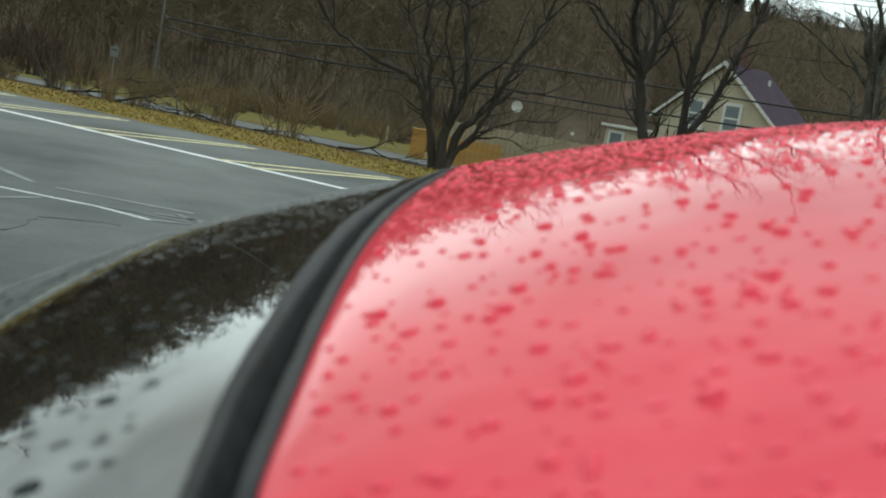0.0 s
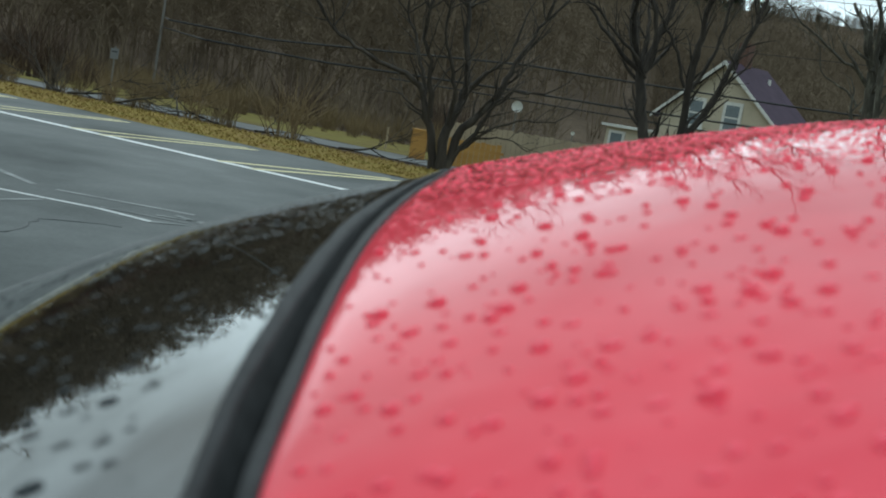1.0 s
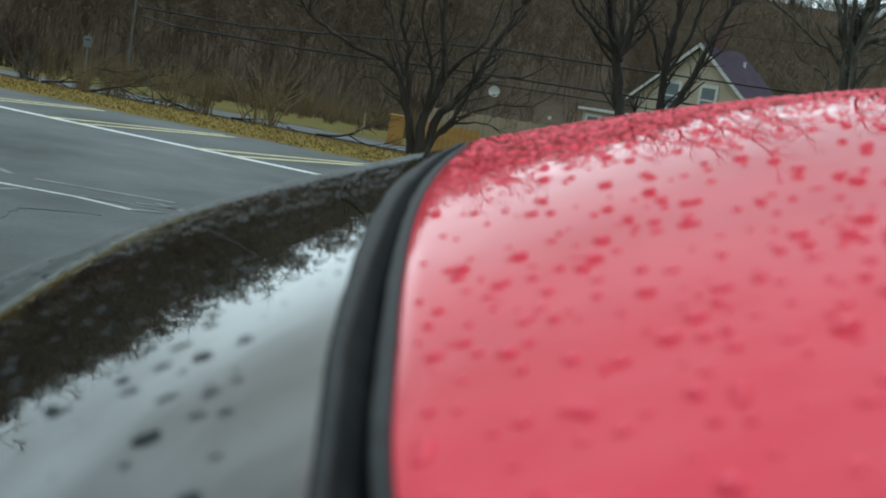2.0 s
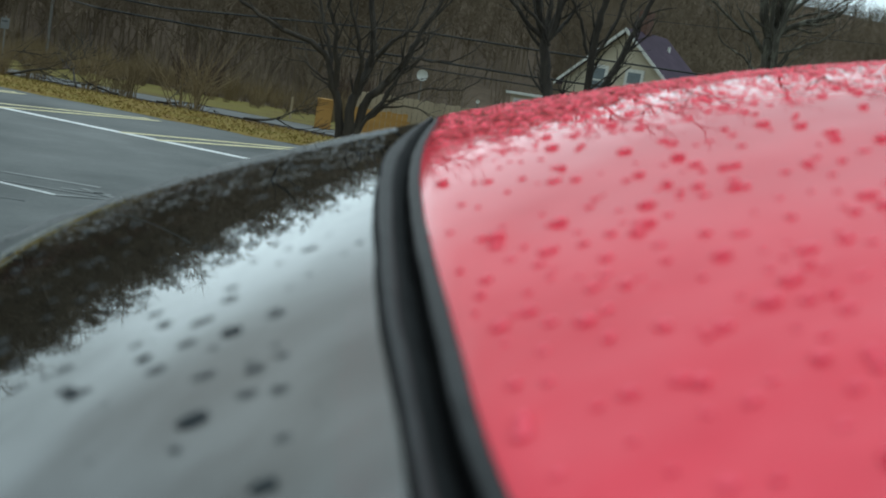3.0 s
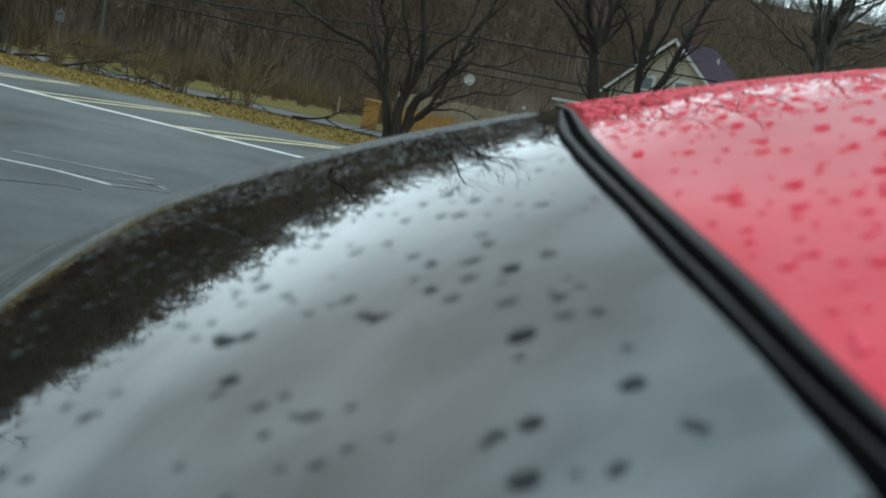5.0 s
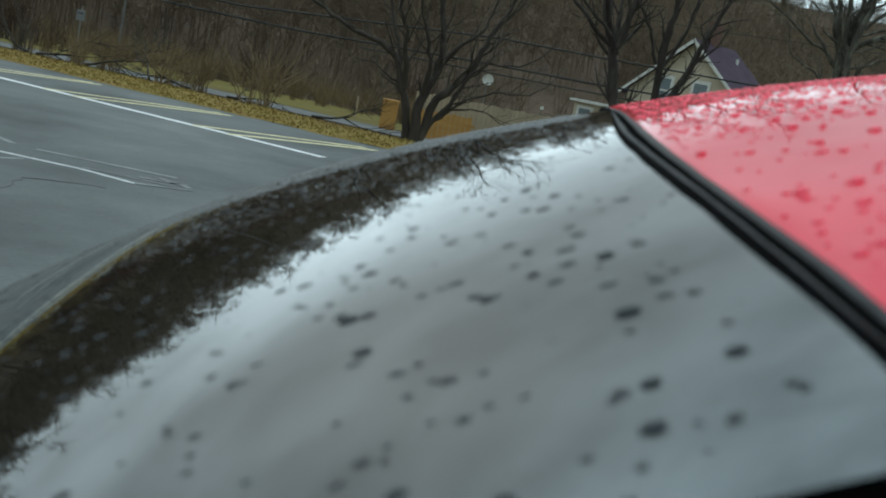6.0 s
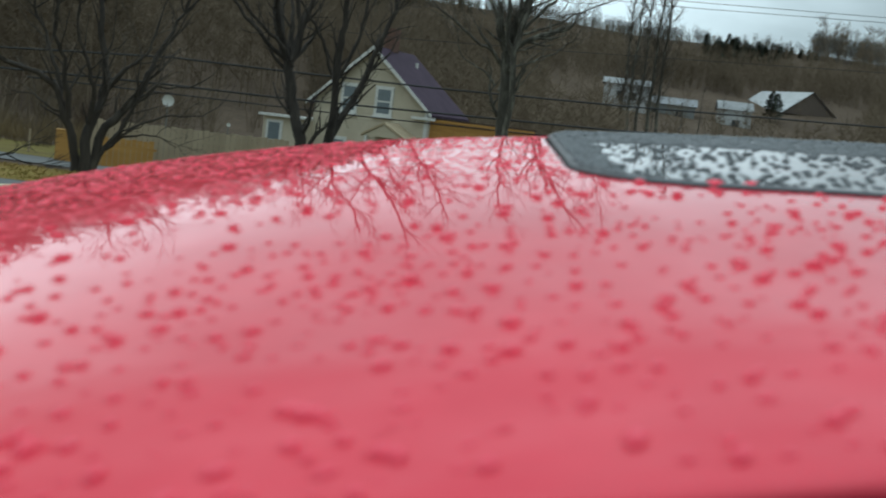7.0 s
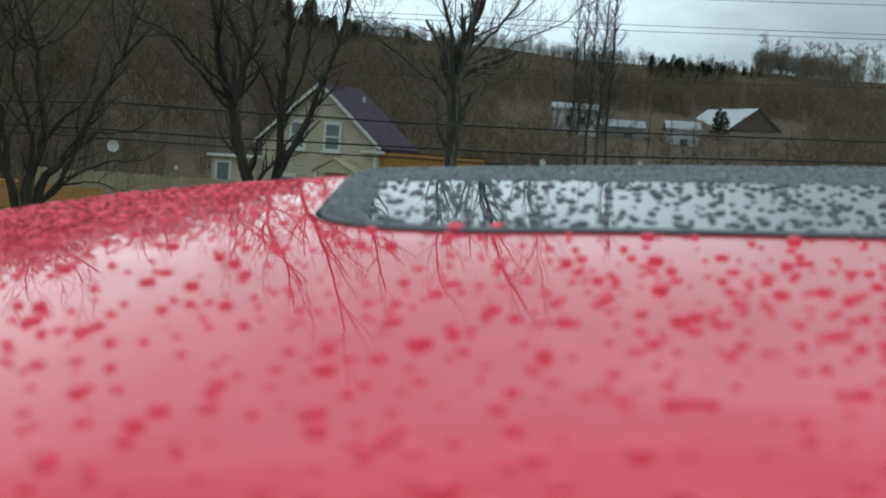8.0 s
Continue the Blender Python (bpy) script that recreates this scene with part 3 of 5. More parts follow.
def small_tree_template(rng):
    """A young bare tree of fine upright twigs."""
    t = Tubes()
    h = rng.uniform(4, 6)
    t.add([Vector((0, 0, 0)), Vector((rng.uniform(-.2, .2), 0, h * .5)), Vector((rng.uniform(-.4, .4), 0, h))], [.05, .035, .01], 3)
    for k in range(110):
        z = h * rng.uniform(.05, .98)
        an, ln = rng.uniform(0, 6.28), rng.uniform(.5, 1.5)
        b = Vector((rng.uniform(-1, 1), rng.uniform(-1, 1), 0)) * rng.uniform(0, .9) + Vector((0, 0, z))
        d = Vector((math.cos(an) * .7, math.sin(an) * .7, rng.uniform(.1, 1.3))).normalized()
        w = d.cross(Vector((rng.uniform(-1, 1), rng.uniform(-1, 1), .2))).normalized() * .022
        i = len(t.v)
        t.v += [b - w, b + w, b + d * ln]
        t.f.append((i, i + 1, i + 2))
    return np.array([tuple(v) for v in t.v]), t.f


def scatter(name, templates, spots, mat, rng, smin, smax):
    v, f, base = [], [], 0
    for x, y, z, *size in spots:
        tv, tf = templates[rng.randrange(len(templates))]
        s, a = rng.uniform(smin, smax) * (size[0] if size else 1.0), rng.uniform(0, 6.28)
        c, n = math.cos(a) * s, math.sin(a) * s
        w = np.stack([tv[:, 0] * c - tv[:, 1] * n + x, tv[:, 0] * n + tv[:, 1] * c + y, tv[:, 2] * s + z], 1)
        v.append(w)
        f += [tuple(i + base for i in q) for q in tf]
        base += len(w)
    return mesh_from(name, np.concatenate(v).tolist(), f, mat)


rng = random.Random(5)
temps = [far_tree_template(rng) for _ in range(7)]
spots = []
while len(spots) < 2700:
    y = 66 + 195 * rng.random() ** 1.1
    x = rng.uniform(-0.78, 1.0) * y
    k = x / y
    if (k > 0.03 and y < 95) or (k > 0.30 and y < 150 and rng.random() < .85) or (0.5 < k < 0.75 and 125 < y < 185):
        continue
    spots.append((x, y, ground_z(x, y) - .2, 1.0 if k < .165 else .7 if k < .235 else .45 if k < .275 else (.26 if y > 205 and k < .66 else .5 if k < .66 or y < 215 else .8)))
tagged(part("woods", scatter("woods", temps, spots, WOODS, rng, .75, 1.25)), "leafless grey-brown woods covering the hillside", "woods", kind="stuff")


young = [small_tree_template(rng) for _ in range(6)]
spots = []
while len(spots) < 3500:
    y = 70 + 140 * rng.random() ** .8
    x = rng.uniform(.16, .98) * y
    if (x < .3 * y and y < 100) or (.38 * y < x < .74 * y and 96 < y < 180 and (y > 140 or rng.random() < .95)) or (.47 * y < x < .68 * y and y < 98 and rng.random() < .85):
        continue
    spots.append((x, y, ground_z(x, y) - .2))
for k in range(700):
    y = rng.uniform(232, 252)
    x = rng.uniform(.25, .9) * y
    spots.append((x, y, ground_z(x, y) - .2, rng.uniform(.35, .55)))
tagged(part("young_woods", scatter("young_woods", young, spots, WOODS, rng, .7, 1.2)), "young leafless brown trees covering the slope", "woods", kind="stuff")


def ridge_tree_template(rng):
    """A slim bare tree seen against the sky: straight stem, domed crown of fine rising twigs."""
    t = Tubes()
    h = rng.uniform(6.2, 7.6)
    lean = rng.uniform(-.25, .25)
    t.add([Vector((0, 0, -.5)), Vector((lean * .4, 0, h * .5)), Vector((lean, 0, h * .94))], [.085, .06, .015], 3)
    for k in range(170):
        u = rng.random() ** .7
        z = h * (.30 + .64 * u)
        wide = 1.55 * math.sqrt(max(.02, 1 - ((z / h - .62) / .40) ** 2))
        an, rr = rng.uniform(0, 6.28), wide * math.sqrt(rng.random())
        b = Vector((math.cos(an) * rr * .75 + lean * z / h, math.sin(an) * rr * .75, z))
        d = Vector((math.cos(an) * .55, math.sin(an) * .55, rng.uniform(.5, 1.3))).normalized()
        w = d.cross(Vector((rng.uniform(-1, 1), rng.uniform(-1, 1), .2))).normalized() * .022
        i = len(t.v)
        t.v += [b - w, b + w, b + d * rng.uniform(.5, 1.15)]
        t.f.append((i, i + 1, i + 2))
    for k in range(9):
        an, z = rng.uniform(0, 6.28), h * rng.uniform(.28, .6)
        e = Vector((math.cos(an) * 1.1, math.sin(an) * 1.1, z + h * rng.uniform(.16, .3)))
        t.add([Vector((lean * z / h, 0, z)), e], [.035, .012], 3)
    return np.array([tuple(v) for v in t.v]), t.f


ridge = [ridge_tree_template(rng) for _ in range(6)]
spots = []
for count, k0, k1, s0, s1 in ((120, .662, .752, .80, 1.04), (40, .75, .775, .6, .9), (60, .775, .90, .55, .95), (34, .495, .540, .5, .72), (40, .545, .66, .42, .62), (300, .235, .50, .36, .70)):
    for _ in range(count):
        y = rng.uniform(240, 252)
        x = rng.uniform(k0, k1) * y
        spots.append((x, y, ground_z(x, y) - .9, rng.uniform(s0, s1)))
tagged(part("ridge_woods", scatter("ridge_woods", ridge, spots, RIDGE_GREY, rng, .92, 1.06)), "bare grey-brown treetops along the ridge", "woods", kind="stuff")


def bush_template(rng, stems=26, open_=0.0):
    t = Tubes()
    for k in range(stems):
        an, lean, h = rng.uniform(0, 6.28), rng.uniform(.1, .7) + open_ * rng.random(), rng.uniform(.7, 1.6)
        p = Vector((rng.uniform(-.25, .25), rng.uniform(-.25, .25), -.05))
        m = p + Vector((math.cos(an) * lean * .4, math.sin(an) * lean * .4, h * .55))
        e = m + Vector((math.cos(an) * lean * .6, math.sin(an) * lean * .6, h * .45))
        t.add([p, m, e], [.012, .009, .003], 3)
        for j in range(3):
            b = p.lerp(m, rng.uniform(.5, 1))
            t.add([b, b + Vector((rng.uniform(-.4, .4), rng.uniform(-.4, .4), rng.uniform(.1, .5)))], [.007, .002], 3)
    return np.array([tuple(v) for v in t.v]), t.f


bt = [bush_template(rng) for _ in range(5)]
spots, spots_n = [], []
for k in range(360):
    x = rng.uniform(-30, 2)
    near = rng.random() < .3
    q = rng.uniform(1.5, 4.5) if near else rng.uniform(21, 40)
    if near and (x > -5.2 or (x > -10.5 and rng.random() < .45)):
        continue
    y = 21.9 - .44 * x + q * 1.09
    (spots_n if near else spots).append((x, y, ground_z(x, y)))
slope = [bush_template(rng, 9) for _ in range(4)]
spots_s = []
while len(spots_s) < 800:
    y = rng.uniform(58, 250)
    x = rng.uniform(-.5, .95) * y
    if (.08 * y < x < .36 * y and y < 75) or (.36 * y < x < .72 * y and y < 178):
        continue
    spots_s.append((x, y, ground_z(x, y) - .1))
tagged(part("underbrush", scatter("underbrush", slope, spots_s, WOODS, rng, 1.6, 3.2)), "grey-brown underbrush on the hillside", "brush", kind="stuff")
tagged(part("brush", scatter("brush", bt, spots_n, BRUSH, rng, .35, .8)), "low brown brush at the edge of the verge", "brush", kind="stuff")
tagged(part("brush", scatter("brush", bt, spots, BRUSH, rng, .5, 1.2)), "brown leafless brush along the roadside", "brush", kind="stuff")
# darker thickets before the woods
dk = random.Random(77)
spots = []
for cx, cy, n, wide in ((-17.5, 49, 5, 2.0), (-22, 53, 9, 2.6), (-26, 55, 8, 3), (-9, 56, 4, 1.6), (-1.2, 59, 3, 2)):
    for _ in range(n):
        x, y = cx + dk.uniform(-wide, wide), cy + dk.uniform(-1.5, 1.5)
        spots.append((x, y, ground_z(x, y)))
tagged(part("thicket", scatter("thicket", bt, spots, THICKET, dk, 1.1, 2.3)), "dark reddish-brown thicket below the wooded hill", "brush", kind="stuff")

for bx, by, s, sd in ((-3.9, 24.6, 1.15, 1), (-6.2, 25.6, .9, 2), (-10.2, 27.6, .8, 3), (-8.4, 26.4, .6, 4)):
    tv, tf = bush_template(random.Random(sd), 26, .7)
    b = empty("shrub", (bx, by, ground_z(bx, by)))
    part("stem_clump", mesh_from("stem_clump", (tv * s).tolist(), tf, BRUSH if sd != 3 else TWIG), b)
    tagged(b, "bare brown twiggy shrub on the grass verge", "shrub", group="shrubs on the verge")


def fallen_branch(x, y, ln, turn, seed):
    rg = random.Random(seed)
    thick, thin = Tubes(), Tubes()
    d = Vector((math.cos(turn), math.sin(turn), .12)).normalized()
    grow(thick, thin, Vector((0, 0, .05)), d, ln * .7, .034, 2, rg, .04, .9, (3, 4))
    g = empty("fallen_branch", (x, y, ground_z(x, y)))
    part("limb", thick.mesh("limb", BARK), g)
    part("twig_spray", thin.mesh("twig_spray", BARK), g)
    tagged(g, "dark fallen branch lying on the verge", "branch", group="fallen branches")


for k, (x, y, ln, turn) in enumerate(((-9.9, 27.3, 1.5, 2.7), (-9.6, 27.0, 1.7, .1), (-8.3, 26.5, 1.4, -.3), (-5.5, 25.2, 1.2, 2.6), (-4.6, 24.9, 1.0, .5), (-2.6, 24.0, 1.2, .2), (-6.6, 25.9, 1.1, 1.9))):
    fallen_branch(x, y, ln, turn, 80 + k)


def grass_blades():
    rg = random.Random(9)
    v, f = [], []
    for k in range(16000):
        x = rg.uniform(-26, 4)
        y = 18.75 - .45 * x + rg.random() * 3.6
        z, h, a = ground_z(x, y), rg.uniform(.015, .05), rg.uniform(0, 6.28)
        dx, dy = math.cos(a) * .02, math.sin(a) * .02
        b = len(v)
        v += [(x - dx, y - dy, z), (x + dx, y + dy, z), (x + rg.uniform(-.05, .05), y + rg.uniform(-.05, .05), z + h)]
        f.append((b, b + 1, b + 2))
    return mesh_from("grass_blades", v, f, BLADE)


tagged(part("grass_blades", grass_blades()), "dry yellow-green grass blades on the verge", "grass", kind="stuff")

# ---------------------------------------------------------------- house and neighbours
HC, HW, HR = Vector((11.38, 52.0, 0)), Vector((0.740, -0.673, 0)), Vector((0.673, 0.740, 0))
EAVE, APEX, BASE, HALF, DEEP = 0.79, 3.36, -3.5, 3.08, 3.5


def hp(a, d, z):
    """A place on the house: a along the gable, d behind it, height z; relative to its middle."""
    v = HW * a + HR * d
    return Vector((v.x, v.y, z))



def prism(name, a0, a1, d0, d1, z0, z1, mat):
    pts = [hp(a, d, z) for z in (z0, z1) for a, d in ((a0, d0), (a1, d0), (a1, d1), (a0, d1))]
    f = [(0, 1, 5, 4), (1, 2, 6, 5), (2, 3, 7, 6), (3, 0, 4, 7), (4, 5, 6, 7), (3, 2, 1, 0)]
    return mesh_from(name, pts, f, mat)


house = empty("house", (HC.x, HC.y, 0))


def gable_wall():
    """Front wall and sides in lapped boards; the window places stay closed behind the frames."""
    v, f = [], []

    def quad(p, q, r, t):
        b = len(v)
        v.extend([p, q, r, t])
        f.append((b, b + 1, b + 2, b + 3))
    step = 0.16
    z = BASE
    while z < APEX - .05:
        z2 = min(z + step, APEX)
        for lo, hi in ((z, z2),):
            def half(zz):
                return HALF if zz <= EAVE else HALF * (APEX - zz) / (APEX - EAVE)
            h0, h1 = half(lo), half(hi)
            quad(hp(-h0, -.025, lo), hp(h0, -.025, lo), hp(h1, 0, hi), hp(-h1, 0, hi))
            quad(hp(-h0, 0, lo), hp(h0, 0, lo), hp(h0, -.025, lo), hp(-h0, -.025, lo))
            if hi <= EAVE + .01:
                for sg in (-1, 1):
                    quad(hp(sg * (HALF + .025), 0, lo), hp(sg * (HALF + .025), DEEP, lo), hp(sg * HALF, DEEP, hi), hp(sg * HALF, 0, hi))
        z = z2
    quad(hp(-HALF, DEEP, BASE), hp(HALF, DEEP, BASE), hp(HALF, DEEP, EAVE), hp(-HALF, DEEP, EAVE))
    b = len(v)
    v.extend([hp(-HALF, DEEP, EAVE), hp(HALF, DEEP, EAVE), hp(0, DEEP, APEX)])
    f.append((b, b + 1, b + 2))
    return mesh_from("wall", v, f, SIDING)


part("wall", gable_wall(), house, "beige clapboard wall")
for sg in (-1, 1):
    o, up = .28, .12
    e0, e1 = hp(sg * (HALF + .35), -o, EAVE - .28), hp(sg * (HALF + .35), DEEP + o, EAVE - .28)
    r0, r1 = hp(0, -o, APEX + .05), hp(0, DEEP + o, APEX + .05)
    th = Vector((0, 0, .1))
    v = [e0, e1, r1, r0, e0 + th, e1 + th, r1 + th, r0 + th]
    part("roof", mesh_from("roof", v, [(0, 1, 2, 3), (4, 7, 6, 5), (0, 4, 5, 1), (3, 2, 6, 7), (0, 3, 7, 4), (1, 5, 6, 2)], PURPLE_ROOF), house, "plum-coloured metal roof slope")
    # white barge board along the gable
    w = Vector((0, 0, -.1))
    d = hp(0, -.03, 0)
    v = [e0 + th + d, r0 + th + d, r0 + w + d, e0 + w + th * .5 + d, e0 + th, r0 + th, r0 + w, e0 + w + th * .5]
    part("barge_board", mesh_from("barge_board", v, [(0, 1, 2, 3), (4, 7, 6, 5), (0, 4, 5, 1), (1, 5, 6, 2), (2, 6, 7, 3), (3, 7, 4, 0)], TRIM_WHITE), house, "white gable trim")
part("corner_board", prism("corner_board", HALF - .12, HALF + .04, -.04, .12, BASE, EAVE - .1, TRIM_WHITE), house, "white corner trim")


def house_window(a, z0, z1, w, d=-.03):
    fr = part("window", prism("window", a - w / 2, a + w / 2, d - .03, d + .02, z0, z1, TRIM_WHITE), house, "white framed sash window")
    zm = (z0 + z1) / 2
    part("pane", prism("pane", a - w / 2 + .15, a + w / 2 - .15, d - .036, d - .02, zm + .04, z1 - .16, PANE), fr, "pale blind behind the pane")
    part("pane", prism("pane", a - w / 2 + .15, a + w / 2 - .15, d - .036, d - .02, z0 + .16, zm - .04, PANE), fr)
    part("sill", prism("sill", a - w / 2 - .06, a + w / 2 + .06, d - .12, d, z0 - .06, z0 + .02, TRIM_WHITE), fr)


house_window(0.73, 0.25, 1.68, .98)
house_window(-1.16, 0.25, 1.68, .94)
house_window(-1.6, -2.2, -.9, 1.0)
# gabled porch roof over the door
part("eave_return", prism("eave_return", HALF - .7, HALF + .38, -.27, .1, EAVE - .46, EAVE - .33, TRIM_WHITE), house, "white boxed eave return")
for sg in (-1, 1):
    v = [hp(1.62, -1.4, .02), hp(1.62, 0, .02), hp(1.62 + sg * 1.15, 0, -.6), hp(1.62 + sg * 1.15, -1.4, -.6)]
    v += [p - Vector((0, 0, .1)) for p in v]
    part("porch_roof", mesh_from("porch_roof", v, [(0, 1, 2, 3), (7, 6, 5, 4), (0, 3, 7, 4), (2, 1, 5, 6), (3, 2, 6, 7), (1, 0, 4, 5)], FENCE_WOOD), house, "small gabled porch roof of weathered tan boards")
part("porch_gable", mesh_from("porch_gable", [hp(.57, -1.36, -.68), hp(2.67, -1.36, -.68), hp(1.62, -1.36, -.1), hp(.57, -1.28, -.68), hp(2.67, -1.28, -.68), hp(1.62, -1.28, -.1)],
                              [(0, 1, 2), (5, 4, 3), (0, 3, 4, 1), (1, 4, 5, 2), (2, 5, 3, 0)], SIDING), house)
for a in (.72, 2.52):
    part("porch_post", prism("porch_post", a - .07, a + .07, -1.36, -1.22, BASE, -.65, TRIM_WHITE), house)
part("chimney", prism("chimney", -.36, .16, 1.3, 1.85, 2.6, 4.5, BRICK), house, "red brick chimney")
part("roof_vent", prism("roof_vent", .76, .86, 2.6, 2.72, 2.3, 3.05, TRIM_WHITE), house, "white vent pipe")
# low side wing
wing = part("side_wing", prism("side_wing", -5.55, -HALF, -.6, 3.5, BASE, -.32, SIDING), house, "low white-trimmed side wing")
part("fascia", prism("fascia", -5.75, -HALF, -.8, 3.6, -.33, -.21, TRIM_WHITE), wing, "white roof edge")
part("window", prism("window", -5.35, -4.4, -.64, -.58, -1.6, -.5, TRIM_WHITE), wing)
part("pane", prism("pane", -5.2, -4.55, -.66, -.6, -1.45, -.62, PANE), wing)
tagged(house, "beige clapboard house with a plum roof and white trim", "house")

shed = empty("timber_shed", (16.2, 50.2, 0))
for k in range(26):
    x = -2.25 + k * .2
    part("board", box_mesh("board", (.19, .03, 3.9), (x, 0 + .004 * (k % 3), -1.55), TIMBER), shed)
part("shed_roof", box_mesh("shed_roof", (5.4, 2.2, .05), (.25, 1.05, .47), plain("dark_shed_roof", (.07, .045, .03), .8)), shed, "dark brown roof edge")
part("beam", box_mesh("beam", (5.2, .08, .12), (.25, -.05, .36), TIMBER), shed)
part("back_wall", box_mesh("back_wall", (5.0, 2.2, 3.8), (.25, 1.2, -1.56), FENCE_WOOD), shed)
tagged(shed, "orange stained timber addition beside the house", "shed")


def fence(x0, x1, y, z0, z1, mat, label, name="fence", slope=0.0):
    g = empty(name, (x0, y, z0))
    n = int((x1 - x0) / .17)
    for k in range(n):
        h = z1 - z0 + slope * k * .17 + .02 * math.sin(k * 2.3)
        part("board", box_mesh("board", (.155, .025, h), (k * .17, .006 * (k % 2), h / 2), mat), g)
    for z in (.25, (z1 - z0) * .8):
        part("rail", box_mesh("rail", (n * .17, .05, .08), (n * .085, .05, z), mat), g)
    tagged(g, label, "fence")


fence(-0.55, 5.6, 36.2, -2.75, -0.92, FENCE_WOOD, "weathered tan board fence beyond the road")
fence(-0.35, 1.5, 35.4, -2.7, -1.42, TIMBER, "low orange timber fence before the board fence")
crate = empty("plywood_box", (-1.37, 36, ground_z(-1.37, 36)))
part("panel", box_mesh("panel", (.5, .4, .95), (0, 0, .47), TIMBER, 0, .02), crate)
part("lid", box_mesh("lid", (.54, .44, .05), (0, 0, .96), TIMBER), crate)
tagged(crate, "upright orange plywood box on the roadside", "box")


def stake(x, y, h, r, mat, label, cat="post"):
    t = Tubes()
    z = ground_z(x, y)
    t.add([Vector((0, 0, -.1)), Vector((.01, 0, h * .5)), Vector((0, 0, h))], [r, r, r * .95], 8)
    g = empty("post", (x, y, z))
    part("shaft", t.mesh("shaft", mat), g)
    part("cap", box_mesh("cap", (r * 2.2, r * 2.2, .03), (0, 0, h), mat), g)
    tagged(g, label, cat)
    return g


stake(-2.75, 41, .8, .04, FENCE_WOOD, "short pale wooden post on the lawn")
sg = empty("road_sign", (-14.31, 45, ground_z(-14.31, 45)))
hz = -.78 - ground_z(-14.31, 45)
part("plate", box_mesh("plate", (.32, .02, .42), (0, -.04, hz), plain("dull_white_sign", (0.17, 0.172, 0.168), 0.6), 8, .004), sg, "dull white sign plate")
part("bar", box_mesh("bar", (.22, .006, .06), (0, -.054, hz + .08), plain("dark_sign_bar", (.05, .05, .05), .6), 8), sg)
part("post", box_mesh("post", (.05, .05, hz + .3), (0, 0, (hz + .3) / 2), POLE_WOOD), sg)
tagged(sg, "small white sign on a thin post among the brush", "sign")


def dish(x, y, z, r, name="satellite_dish"):
    g = empty(name, (x, y, ground_z(x, y)))
    h = z - ground_z(x, y)
    v, f = [(0, -.02, h)], []
    for j in range(1, 5):
        for k in range(20):
            a = 2 * math.pi * k / 20
            rr = r * j / 4
            v.append((rr * math.cos(a), -.02 - .22 * (j / 4) ** 2 * r, h + rr * math.sin(a)))
    for k in range(20):
        f.append((0, 1 + k, 1 + (k + 1) % 20))
        for j in range(3):
            f.append((1 + j * 20 + k, 21 + j * 20 + k, 21 + j * 20 + (k + 1) % 20, 1 + j * 20 + (k + 1) % 20))
    part("bowl", mesh_from("bowl", v, f, TRIM_WHITE, True), g, "pale round dish")
    t = Tubes()
    t.add([Vector((0, .05, 0)), Vector((0, .05, h))], [.03, .03], 8)
    part("mast", t.mesh("mast", POLE_WOOD), g)
    t = Tubes()
    t.add([Vector((0, 0, h - r)), Vector((0, -.35 * r * 2, h - .1))], [.012, .012], 6)
    part("arm", t.mesh("arm", POLE_WOOD), g)
    tagged(g, "pale round satellite dish on a mast", "satellite dish")


dish(1.72, 40.2, -.13, .2)
dish(4.2, 44, -.80, .075)
dish(26.3, 60, .62, .2)
dish(32.6, 60, 1.02, .17)


def utility_pole(x, y, top, lean):
    z = ground_z(x, y)
    g = empty("utility_pole", (x, y, z))
    t = Tubes()
    t.add([Vector((0, 0, -.2)), Vector((lean * .5, 0, (top - z) * .5)), Vector((lean, 0, top - z))], [.085, .075, .07], 10)
    part("shaft", t.mesh("shaft", POLE_WOOD), g)
    part("crossarm", box_mesh("crossarm", (1.3, .08, .09), (lean, 0, top - z - .4), POLE_WOOD, 30), g)
    tagged(g, "weathered wooden utility pole", "utility pole")


utility_pole(-18.25, 65, 7.9, .16)
utility_pole(46, 42, 10.5, 0)


def cable(pts, r, label):
    t = Tubes()
    out = []
    P = [Vector(p) for p in pts]
    for a, b in zip(P, P[1:]):
        for i in range(10):
            out.append(a.lerp(b, i / 10))
    out.append(P[-1])
    t.add(out, [r] * len(out), 5)
    ob = part("overhead_cable", t.mesh("overhead_cable", WIRE))
    tagged(ob, label, "cable")


cable([(-18.1, 65, 1.42), (-10.95, 40, .80), (-7.28, 40, .72), (1.8, 40, 1.36), (5.2, 40, 1.39), (11.2, 40, 1.5), (18.5, 40, 1.75), (33.7, 40, 2.46), (46, 42, 3.2)], .034, "sagging black overhead cable")
cable([(-18.1, 65, .84), (-9.66, 40, .33), (-5.2, 40, .26), (1.6, 40, .42), (5.3, 40, .44), (18.6, 40, .79), (33.8, 40, 1.56), (46, 42, 2.2)], .036, "sagging black overhead cable")
cable([(-3, 41, .1), (7.9, 40, .14), (17.7, 40, .29), (33, 40, .8), (46, 42, 1.5)], .024, "thin black overhead cable")
cable([(11, 45, 6.0), (24, 45, 6.87), (37.2, 45, 7.85), (46, 42, 8.5)], .013, "thin grey overhead wire")
cable([(11, 45, 5.8), (24, 45, 6.61), (37.2, 45, 7.62), (46, 42, 8.3)], .013, "thin grey overhead wire")
cable([(20, 45, 7.9), (27.5, 45, 8.39), (37, 45, 9.23), (46, 42, 10)], .013, "thin grey overhead wire")
